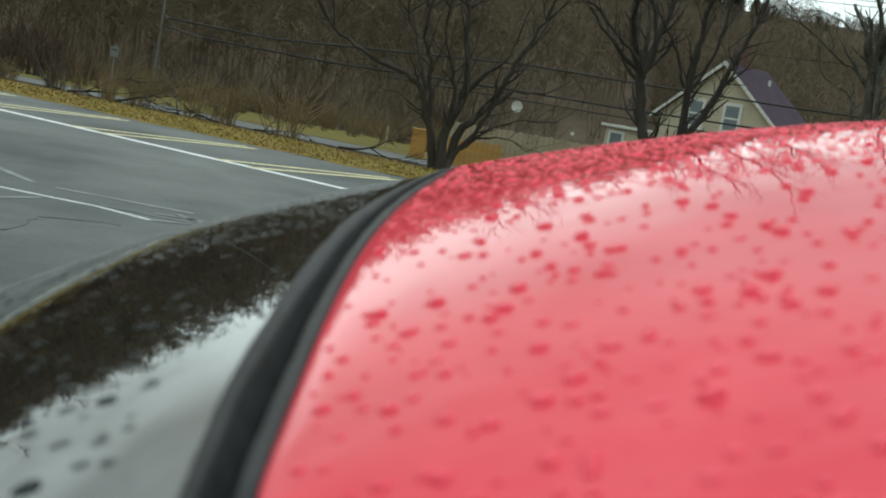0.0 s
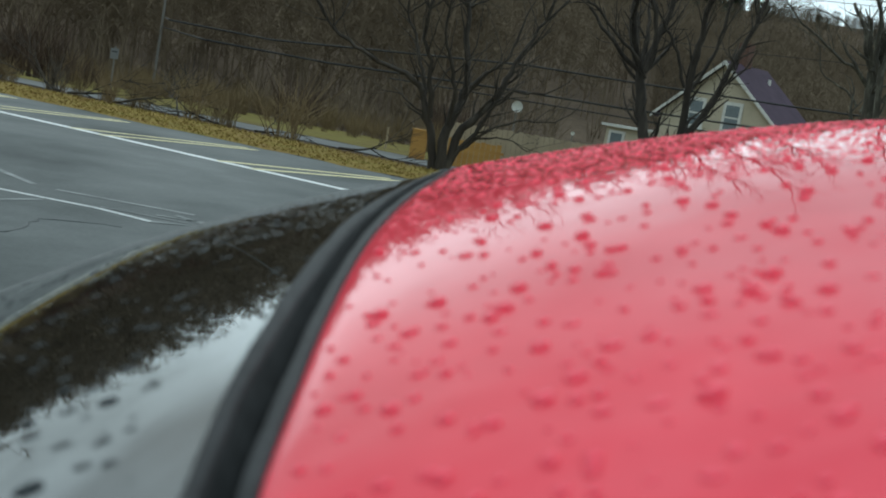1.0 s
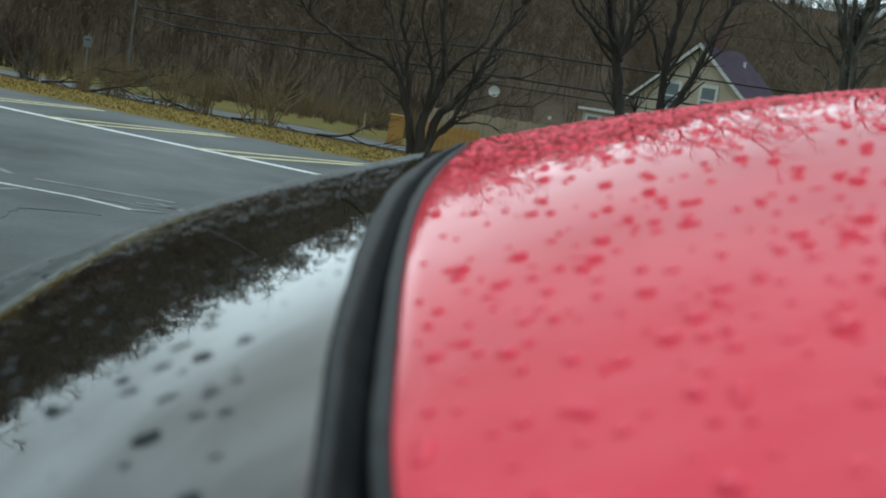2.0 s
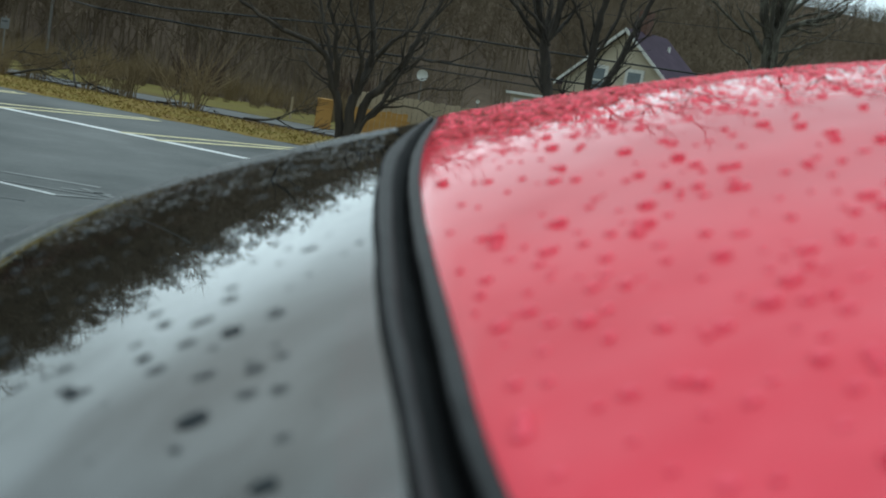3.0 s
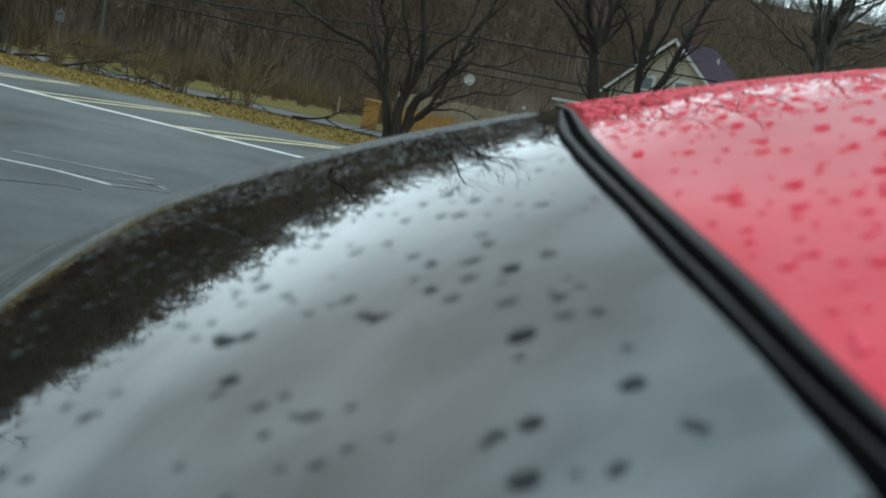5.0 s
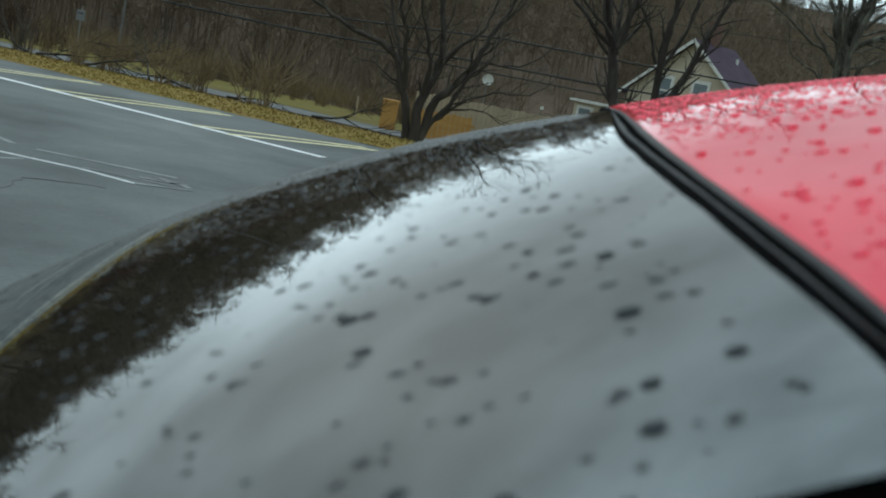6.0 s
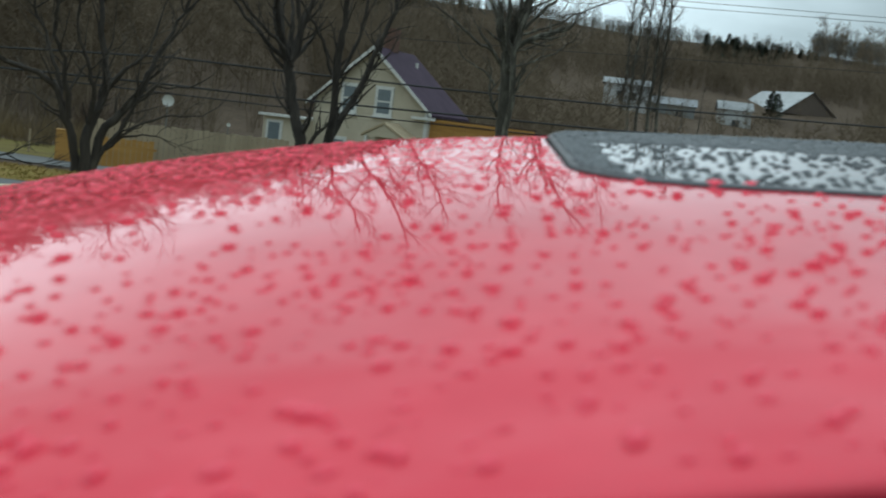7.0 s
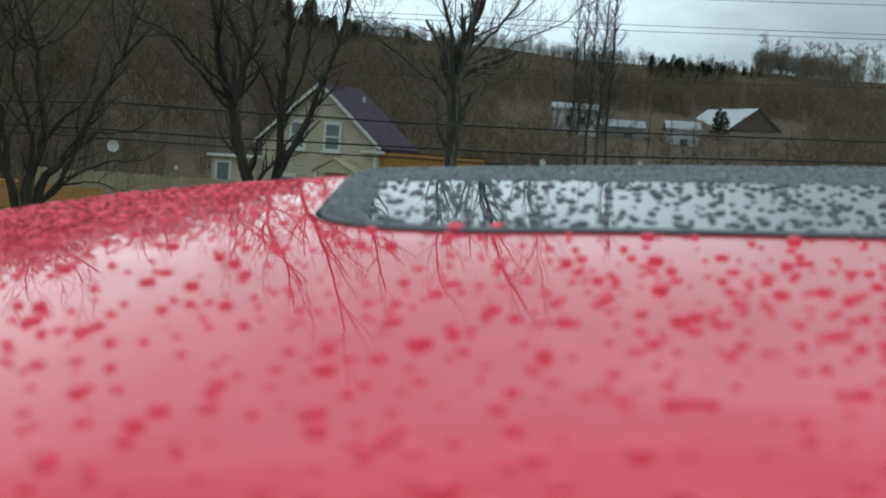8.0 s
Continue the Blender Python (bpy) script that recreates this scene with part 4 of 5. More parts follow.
cable([(5, 45, 3.3), (11, 45, 3.5), (19, 45, 4.01), (37.5, 45, 5.34), (46, 42, 6)], .011, "thin grey overhead wire")


def far_house(name, x, y, z0, w, d, h, rise, rz, wall_mat, roof_mat, label, windows=()):
    g = empty(name, (x, y, z0))
    g.rotation_euler = (0, 0, radians(rz))
    part("wall", box_mesh("wall", (w, d, h + 4), (0, 0, h / 2 - 2), wall_mat), g)
    v = [(-w / 2 - .3, -d / 2 - .3, h), (w / 2 + .3, -d / 2 - .3, h), (w / 2 + .3, d / 2 + .3, h), (-w / 2 - .3, d / 2 + .3, h), (-w / 2 - .3, 0, h + rise), (w / 2 + .3, 0, h + rise)]
    part("roof", mesh_from("roof", v, [(0, 1, 5, 4), (2, 3, 4, 5), (3, 2, 1, 0)], roof_mat), g, "pale roof")
    v = [(sg * (w / 2 - .02 * k), yy, zz) for sg in (-1, 1) for k in (0, 1) for yy, zz in ((-d / 2, h - .2), (d / 2, h - .2), (0, h + rise - .15))]
    for i in (0, 6):
        part("gable", mesh_from("gable", v[i:i + 6], [(0, 1, 2), (5, 4, 3), (0, 3, 4, 1), (1, 4, 5, 2), (2, 5, 3, 0)], wall_mat), g)
    for wx, wz, ww, wh in windows:
        wd = part("window", box_mesh("window", (ww, .1, wh), (wx, -d / 2 - .05, wz), plain("dark_far_pane", (.03, .035, .04), .2)), g)
    tagged(g, label, "house")


far_house("far_house", 87.5, 150, 3.5, 4.7, 7, 4.3, 1.4, -26, WHITE_FAR, ROOF_FAR, "white house with a pale roof down the valley", ((.2, 2.2, 1.1, 1.3),))
far_house("far_house", 70.2, 151, 5.2, 6.6, 6, 4.2, 1.0, -24, mottled("pale_grey_siding", .5, [(.3, (.38, .38, .375)), (.7, (.56, .56, .55))], .8), ROOF_FAR, "pale grey house behind bare trees", ((-1, 2.6, .8, 1.1), (1, 2.6, .8, 1.1)))
far_house("far_house", 78.3, 153, 4.5, 7.5, 6, 3.0, 1.2, -26, plain("grey_green_siding", (.22, .23, .22), .8), plain("grey_far_roof", (.24, .25, .26), .8), "low grey house down the valley", ((-2, 1.6, 1, 1), (1.5, 1.6, 1, 1)))
far_house("far_house", 110.3, 172.4, 6.5, 13, 11.6, 3.0, 4.0, -83, plain("brown_siding", (.12, .09, .07), .8), mottled("white_metal_roof", .6, [(.3, (.34, .35, .35)), (.7, (.48, .49, .49))], .6), "brown house with a broad white roof", ())


def conifer_template(rng):
    """A full, round-shouldered pine of many drooping sprays."""
    h = rng.uniform(10, 13)
    t = Tubes()
    t.add([Vector((0, 0, 0)), Vector((0, 0, h * .97))], [.2, .03], 4)
    v, f = [tuple(p) for p in t.v], list(t.f)
    for k in range(420):
        u = rng.uniform(.14, 1) ** .8
        z = h * u
        ln = h * .30 * math.sqrt(max(.012, 1 - u ** 1.7)) * rng.uniform(.55, 1.12)
        a = rng.uniform(0, 6.28)
        d = Vector((math.cos(a), math.sin(a), rng.uniform(-.2, .35)))
        p = Vector((0, 0, z)) + d * ln * .25
        e = Vector((0, 0, z)) + d * ln
        s = Vector((-d.y, d.x, 0)) * h * rng.uniform(.022, .045)
        b = len(v)
        m = p.lerp(e, .6)
        v += [tuple(p), tuple(m + s), tuple(e), tuple(m - s + Vector((0, 0, -.2)))]
        f += [(b, b + 1, b + 2), (b, b + 2, b + 3)]
    return np.array(v), f


ct = [conifer_template(rng) for _ in range(5)]
spots = []
for count, k0, k1, y0, y1, s0, s1 in ((60, .10, .205, 205, 250, .50, .68), (16, .205, .222, 225, 248, .34, .46), (9, .226, .243, 236, 244, .34, .42), (5, .245, .268, 238, 246, .18, .26),
                                      (5, .286, .298, 238, 246, .22, .28), (44, .541, .582, 216, 245, .30, .44), (34, .582, .625, 224, 246, .22, .34), (24, .625, .67, 238, 246, .14, .24)):
    for _ in range(count):
        y = rng.uniform(y0, y1)
        x = rng.uniform(k0, k1) * y
        spots.append((x, y, ground_z(x, y) - .3, rng.uniform(s0, s1)))
for x, y in ((97.5, 156), (99.0, 157)):
    spots.append((x, y, ground_z(x, y) - .3, .5))
tagged(part("conifers", scatter("conifers", ct, spots, PINE, rng, .9, 1.05)), "dark green conifers along the ridge", "woods", kind="stuff")

# ---------------------------------------------------------------- car


def crown_z(c, x, y):
    v = y - 0.72
    return c[0] + c[1] * x + c[2] * x * x + c[3] * v + c[4] * v * v + c[5] * v ** 4 + c[6] * x * v + c[7] * x * v * v + c[8] * x ** 3


GLASS_C = (-0.0646, 0.3628, -0.2639, 0.0224, -0.0952, -0.1159, -0.0838, -0.0229, 0.1011)
FAR_Y = 1.27
X_END = 1.55


def far_y(x):
    """Far side of the roof panel."""
    return FAR_Y - 0.2 * max(x, 0.0)



def near_y(x):
    """Near side of the roof panel."""
    return 0.216 - 0.055 * (x + 0.03) - 0.26 * max(x, 0) ** 2 if x < 0.45 else 0.137 - 0.2 * (x - 0.45)


def seal_x(y):
    """Edge of the painted roof at the window seal."""
    u = min(y, 1.0) - 0.5
    return -0.0442 - 0.0095 * u + 0.1334 * u * u + 0.1667 * u ** 3 - 0.331 * u ** 4 + 0.07 * max(0, y - 1.0) + 1.05 * max(0, .31 - y) ** 2


def roof_z(x, y):
    """The crowned roof: steep behind, level over the front seats, bowed across."""
    h, v = 0.8 * (1 - math.exp(-x / 0.8)), y - 0.72
    z = -0.0705 - 0.15513 * x + h * (0.55227 + 0.01782 * h) + v * (0.0239 - 0.10119 * v + 0.02679 * v * v + 0.11822 * v ** 3)
    z += h * v * (-0.09379 + 0.08578 * v - 0.09218 * v * v + h * (0.30305 + 0.26077 * v))
    z += 0.11 * max(0.0, x - 0.75) ** 2
    e = max(0.0, y - (far_y(x) - 0.14)) / 0.14
    z -= 0.05 * e ** 2.5 + 0.0015 * min(1.0, max(0.0, (y - 0.85) / 0.2)) ** 2
    n = max(0.0, near_y(x) + 0.12 - y) / 0.12
    z -= 0.012 * n ** 2
    return z


def glass_z(x, y):
    z = crown_z(GLASS_C, x, y)
    e = max(0.0, y - (FAR_Y - 0.2)) / 0.2
    # flatter along the car beside the seal
    w = min(1.0, max(0.0, (x + 0.22) / 0.14))
    z -= 0.0017 * w * w * (3 - 2 * w) * math.tanh((y - 0.45) / 0.12)
    return z - 0.06 * e ** 2.5


car = empty("car", (0, 0, -1.59))
CAR_UP = Matrix.Translation((0, 0, 1.59))


def car_part(name, me, parent=None, label=""):
    ob = part(name, me, parent or car, label)
    if parent is None:
        me.transform(CAR_UP)
    return ob


# the roof panel's outline in its own axes, turned a little against the roof
SUN_A, SUN_B, SUN_R = (0.428, 1.17), (0.700, 1.150), (0.125, 0.06)


def sun_axes(x, y):
    b = 0.20 * x + 0.98 * y
    return 0.98 * x - 0.20 * y - 0.1 * (b - 0.8), b


def sun_place(a, b):
    a += 0.1 * (b - 0.8)
    return 0.98 * a + 0.20 * b, -0.20 * a + 0.98 * b


def sun_inside(x, y):
    """Signed distance to the rounded outline of the roof panel (negative inside)."""
    a, b = sun_axes(x, y)
    a0, a1 = SUN_A
    b0, b1 = SUN_B
    r = SUN_R[0] if b < (b0 + b1) / 2 else SUN_R[1]
    qx = abs(a - (a0 + a1) / 2) - (a1 - a0) / 2 + r
    qy = abs(b - (b0 + b1) / 2) - (b1 - b0) / 2 + r
    return math.hypot(max(qx, 0), max(qy, 0)) + min(max(qx, qy), 0) - r


def panel_z(x, y):
    """The glass panel stands a little tilted over the roof."""
    return roof_z(x, y) + .003 * (sun_axes(x, y)[1] - SUN_B[0]) / (SUN_B[1] - SUN_B[0])


def roof_mesh():
    nu, nv = 150, 110
    v, f = [], []
    for j in range(nv + 1):
        k = j / nv
        k = k - 0.08 * math.sin(2 * math.pi * k) / 2
        for i in range(nu + 1):
            u = (i / nu)
            y0 = near_y(0) + (FAR_Y - near_y(0)) * k
            x = seal_x(y0) + (X_END - seal_x(y0)) * u ** 1.25
            y = near_y(x) + (far_y(x) - near_y(x)) * k
            z = roof_z(x, y)
            z -= 0.0012 * math.exp(-(x - seal_x(y)) / 0.003)
            v.append((x, y, z))
    w = nu + 1
    for j in range(nv):
        for i in range(nu):
            q = (j * w + i, j * w + i + 1, (j + 1) * w + i + 1, (j + 1) * w + i)
            cx = sum(v[a][0] for a in q) / 4
            cy = sum(v[a][1] for a in q) / 4
            if sun_inside(cx, cy) > -0.012:
                f.append(q)
    # folded rim along the near side
    base = len(v)
    for i in range(nu + 1):
        x, y, z = v[i]
        v += [(x, y - 0.0015, z - 0.002), (x, y - 0.001, z - 0.005)]
    for i in range(nu):
        a, b = base + 2 * i, base + 2 * i + 2
        f += [(i, a, b, i + 1), (a, a + 1, b + 1, b)]
    return mesh_from("roof", v, f, RED, True)


car_part("roof", roof_mesh(), label="glossy red painted roof panel beaded with rain")


def seal_plan(y):
    """Across the moulding at y: where the channel ends, where the outer lip ends, and how far all is drawn together."""
    whole = float(np.interp(y, [.19, .22, .26, .36, .7, .95], [.0155, .017, .0195, .0232, .0232, .0185])) + 1.05 * max(0, .31 - y) ** 2
    lip = float(np.interp(y, [.20, .30, .40, .52, .75, .95], [.0050, .0058, .0068, .0088, .0085, .003]))
    return whole - lip, whole, min(1, 1 - 1.6 * (y - .72))


def rear_glass():
    nu, nv = 70, 60
    v, f = [], []
    for j in range(nv + 1):
        k = j / nv
        for i in range(nu + 1):
            y = 0.195 + (FAR_Y - 0.195) * k
            _, whole, all_in = seal_plan(y)
            edge = seal_x(y) - (whole - .0015) * all_in
            x = edge - 0.80 * i / nu
            v.append((x, y, glass_z(x, y) - 0.002))
    w = nu + 1
    for j in range(nv):
        for i in range(nu):
            f.append((j * w + i, (j + 1) * w + i, (j + 1) * w + i + 1, j * w + i + 1))
    return mesh_from("window_glass", v, f, GLASS, True)


glass_ob = car_part("window_glass", rear_glass(), label="dark tinted sloping window glass wet with rain")
sol = glass_ob.modifiers.new("thickness", 'SOLIDIFY')
sol.thickness, sol.offset, sol.use_rim = 0.004, -1, False


def ribbon(name, band, profile, mat, y0=0.185, y1=FAR_Y):
    """A strip of the moulding swept along the window edge; profile rows are the share of its band and the height."""
    n = 90
    v, f = [], []
    for j in range(n + 1):
        y = y0 + (y1 - y0) * j / n
        x = seal_x(y)
        mid, whole, all_in = seal_plan(y)
        lo, hi = ((0, .0066), (.0064, mid + .0003), (mid, whole))[band]
        for share, h in profile:
            a = (lo + (hi - lo) * share) * all_in
            k = min(1, max(0, a / 0.022))
            z = (1 - k) * roof_z(x, y) + k * glass_z(x - 0.022, y)
            wob = 0.0006 * noise.noise((y * 30, a * 200, 0))
            v.append((x - a + wob, y, z + h))
    m = len(profile)
    for j in range(n):
        for i in range(m - 1):
            f.append((j * m + i, (j + 1) * m + i, (j + 1) * m + i + 1, j * m + i + 1))
    return mesh_from(name, v, f, mat, True)


seal = empty("window_seal")
seal.parent = car
# walls and channel are coloured darker than the lips for shade
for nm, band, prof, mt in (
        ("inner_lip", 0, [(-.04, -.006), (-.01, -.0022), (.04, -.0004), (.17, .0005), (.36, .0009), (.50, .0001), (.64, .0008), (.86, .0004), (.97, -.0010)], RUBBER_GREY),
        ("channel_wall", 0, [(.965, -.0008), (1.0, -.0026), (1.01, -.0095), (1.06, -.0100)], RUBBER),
        ("channel", 1, [(0, -.0100), (.12, -.0092), (.38, -.0064), (.52, -.0058), (.66, -.0042), (.88, -.0018), (1.0, -.0010)], RUBBER_SHADED),
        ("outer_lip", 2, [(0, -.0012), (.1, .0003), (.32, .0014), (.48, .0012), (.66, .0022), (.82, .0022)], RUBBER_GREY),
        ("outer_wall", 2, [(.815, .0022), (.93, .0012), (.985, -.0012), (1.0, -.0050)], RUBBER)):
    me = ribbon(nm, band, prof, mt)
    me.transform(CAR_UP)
    part(nm, me, seal, "worn grey rubber lip" if "lip" in nm else "black rubber strip darkened for shade")


def shade_sheet_under_glass():
    """Dark sheet added a hand's width under the sloping window for the cabin's shade."""
    v, f = [], []
    for j in range(13):
        for i in range(13):
            y = .23 + 1.0 * j / 12
            x = seal_x(y) - .03 - .74 * i / 12
            v.append((x, y, glass_z(x, y) - .05))
    for j in range(12):
        for i in range(12):
            f.append((j * 13 + i, (j + 1) * 13 + i, (j + 1) * 13 + i + 1, j * 13 + i + 1))
    return mesh_from("cabin_shade_sheet", v, f, INTERIOR, True)


shade_sheet_ob = car_part("cabin_shade_sheet", shade_sheet_under_glass(), label="added dark sheet behind the tinted glass for cabin shade")
shade_sheet_ob.modifiers.new("thickness", 'SOLIDIFY').thickness = 0.006


def sun_panel():
    """Tilted-flush tinted glass roof panel with a rounded outline."""
    rings, n = 8, 96
    v, f = [], []
    cx, cy = sun_place(sum(SUN_A) / 2, sum(SUN_B) / 2)
    rim = []
    for k in range(n):
        a = 2 * math.pi * k / n
        lo, hi = 0.0, 1.2
        for _ in range(30):
            md = (lo + hi) / 2
            if sun_inside(cx + md * math.cos(a), cy + md * math.sin(a)) < 0:
                lo = md
            else:
                hi = md
        rim.append((math.cos(a) * lo, math.sin(a) * lo))
    levels = [(1.0, -.012), (1.0, .0002), (.996, .0018), (.988, .0024), (.972, .0026)] + [(.968 * (1 - i / rings), .0026) for i in range(rings)]
    for s, h in levels:
        for dx, dy in rim:
            x, y = cx + dx * s, cy + dy * s
            v.append((x, y, panel_z(x, y) + h))
    v.append((cx, cy, panel_z(cx, cy) + .0026))
    for r in range(len(levels) - 1):
        for k in range(n):
            f.append((r * n + k, r * n + (k + 1) % n, (r + 1) * n + (k + 1) % n, (r + 1) * n + k))
    last = (len(levels) - 1) * n
    for k in range(n):
        f.append((last + k, last + (k + 1) % n, len(v) - 1))
    me = mesh_from("sunroof", v, f, SUN_GLASS, True)
    me.materials.append(SUN_RIM)
    for k in range(5 * n):
        me.polygons[k].material_index = 1
    return me, rim, (cx, cy)


sun_me, rim, sun_c = sun_panel()
sunroof = car_part("sunroof", sun_me, label="dark tinted glass sunroof panel covered in raindrops")


def sun_gasket():
    t = Tubes()
    pts = []
    for dx, dy in rim + rim[:1]:
        x, y = sun_c[0] + dx * 1.004, sun_c[1] + dy * 1.004
        pts.append(Vector((x, y, roof_z(x, y) - .0012)))
    t.add(pts, [.0022] * len(pts), 6)
    return t.mesh("gasket", RUBBER)


gm = sun_gasket()
gm.transform(CAR_UP)
part("gasket", gm, sunroof, "black rubber gasket")
# dark cabin under the glass
cab = bmesh.new()
bmesh.ops.create_cube(cab, size=1)
bmesh.ops.scale(cab, vec=(1.5, 0.9, 0.40), verts=cab.verts)
bmesh.ops.transform(cab, matrix=Matrix.Translation((0.75, 0.58, -0.50)) @ Matrix.Rotation(-.2, 4, 'Z'), verts=cab.verts)
car_part("cabin_lining", bm_mesh("cabin_lining", cab, INTERIOR))


def side_rail():
    v, f = [], []
    prof = [(.002, -.003), (-.001, -.006), (-.005, -.011), (-.010, -.011), (-.014, -.006)]
    n = 60
    for i in range(n + 1):
        x = -.06 + (X_END + .06) * i / n
        for dy, dz in prof:
            y = near_y(x) + dy
            v.append((x, y, roof_z(x, near_y(x)) + dz))
    m = len(prof)
    for i in range(n):
        for j in range(m - 1):
            f.append((i * m + j, i * m + j + 1, (i + 1) * m + j + 1, (i + 1) * m + j))
    return mesh_from("drip_rail", v, f, RUBBER, True)


car_part("drip_rail", side_rail(), label="black drip rail beside the roof")


def door_frame():
    v, f = [], []
    prof = [(-.013, -.008), (-.016, -.002), (-.026, -.003), (-.042, -.014), (-.05, -.06)]
    n = 60
    for i in range(n + 1):
        x = -.09 + (X_END + .09) * i / n
        for dy, dz in prof:
            y = near_y(x) + dy
            v.append((x, y, roof_z(x, near_y(x)) + dz))
    m = len(prof)
    for i in range(n):
        for j in range(m - 1):
            f.append((i * m + j, i * m + j + 1, (i + 1) * m + j + 1, (i + 1) * m + j))
    return mesh_from("door_frame", v, f, GREY_TRIM, True)


car_part("door_frame", door_frame(), label="grey door frame trim under the roof edge")


CAR_TURN = Matrix.Translation((0, .21, 0)) @ Matrix.Rotation(-.2, 4, 'Z') @ Matrix.Translation((0, -.21, 0))


def car_at(u, v, h):
    """A place on the car: along it, across it and over the asphalt."""
    return CAR_TURN @ Vector((u, v, h - 1.59))


MID = .73
SECTIONS = [(-1.14, .46, .66, .66), (-1.10, .34, .84, .76), (-.98, .25, .92, .81), (-.5, .20, .97, .84), (.5, .19, .98, .85), (1.6, .19, .98, .85),
            (2.3, .20, .96, .84), (2.75, .22, .88, .82), (3.05, .27, .76, .77), (3.16, .38, .60, .68)]


def body_shell():
    """Rounded lower body lofted along the car."""
    v, f = [], []
    m = 20
    for u, lo, hi, half in SECTIONS:
        for k in range(m):
            a = 2 * math.pi * (k + .5) / m
            c, n = math.cos(a), math.sin(a)
            c, n = math.copysign(abs(c) ** .45, c), math.copysign(abs(n) ** .55, n)
            tuck = 1 - .06 * max(0, n) ** 2
            v.append(car_at(u, MID + half * c * tuck, (lo + hi) / 2 + (hi - lo) / 2 * n))
    for i in range(len(SECTIONS) - 1):
        for j in range(m):
            f.append((i * m + j, i * m + (j + 1) % m, (i + 1) * m + (j + 1) % m, (i + 1) * m + j))
    f += [tuple(range(m)), tuple((len(SECTIONS) - 1) * m + k for k in range(m - 1, -1, -1))]
    return mesh_from("body", v, f, RED, True)


car_part("body", body_shell(), label="red painted lower body")


def pane_between(name, tops, feet, mat, label):
    """A glazed sheet between an upper and a lower edge, slightly bowed."""
    n, rows_n = len(tops), 6
    v, f = [], []
    for j in range(rows_n + 1):
        k = j / rows_n
        for p, q in zip(tops, feet):
            v.append(p.lerp(q, k) + Vector((0, 0, .03 * math.sin(math.pi * k))))
    for j in range(rows_n):
        for i in range(n - 1):
            f.append((j * n + i, j * n + i + 1, (j + 1) * n + i + 1, (j + 1) * n + i))
    return car_part(name, mesh_from(name, v, f, mat, True), label=label)


N = 12
edge = [near_y(X_END) + (far_y(X_END) - near_y(X_END)) * k / N for k in range(N + 1)]
pane_between("windscreen", [Vector((X_END, y, roof_z(X_END, y) - .004)) for y in edge],
             [car_at(2.42 + .10 * math.sin(math.pi * k / N), MID - .70 + 1.40 * k / N, .95) for k in range(N + 1)], GLASS, "dark sloping windscreen")
xs = [.02 + 1.50 * k / N for k in range(N + 1)]
pane_between("side_glass", [Vector((x, near_y(x) - .03, roof_z(x, near_y(x)) - .055)) for x in xs],
             [car_at(-.45 + 2.7 * k / N, MID - .775, .95) for k in range(N + 1)], GLASS, "dark side windows")
pane_between("side_glass", [Vector((x, far_y(x) - .005, roof_z(x, far_y(x)) - .01)) for x in xs],
             [car_at(-.45 + 2.7 * k / N, MID + .775, .95) for k in range(N + 1)], GLASS, "dark side windows")


def pillar(name, a, b, w):
    t = Tubes()
    a, b = Vector(a), Vector(b)
    t.add([a, (a + b) / 2 + Vector((0, 0, .012)), b], [w * 1.2, w, w], 8)
    car_part(name, t.mesh(name, RED))


for side, edge_y, inset in ((-1, near_y, -.045), (1, far_y, -.01)):
    for u, x in ((-.86, -.10), (1.05, .80), (2.42, 1.52)):
        foot = car_at(u, MID + side * .775, .93)
        pillar("pillar", foot, (x, edge_y(x) + inset, roof_z(max(x, -.03), edge_y(max(x, -.03))) - .07), .028)




def wheel(x, y):
    bm = bmesh.new()
    bmesh.ops.create_cone(bm, cap_ends=True, segments=36, radius1=.32, radius2=.32, depth=.2)
    bmesh.ops.bevel(bm, geom=[e for e in bm.edges if len(e.link_faces) == 2 and abs(e.verts[0].co.z - e.verts[1].co.z) < 1e-4], offset=.03, segments=3, affect='EDGES')
    bmesh.ops.transform(bm, matrix=CAR_TURN @ pose(x, y, .32, 90), verts=bm.verts)
    w = part("wheel", bm_mesh("wheel", bm, TYRE, False), car, "black tyre with alloy rim")
    bm = bmesh.new()
    bmesh.ops.create_cone(bm, cap_ends=True, segments=30, radius1=.2, radius2=.19, depth=.215)
    bmesh.ops.transform(bm, matrix=CAR_TURN @ pose(x, y, .32, 90), verts=bm.verts)
    part("rim", bm_mesh("rim", bm, ALLOY), w)


for x in (-.42, 2.25):
    for y in (MID - .76, MID + .76):
        wheel(x, y)
tagged(car, "red car wet with rain parked on the asphalt", "car")

# rain on the car


def glass_top(x, y):
    return glass_z(x, y) - .0021


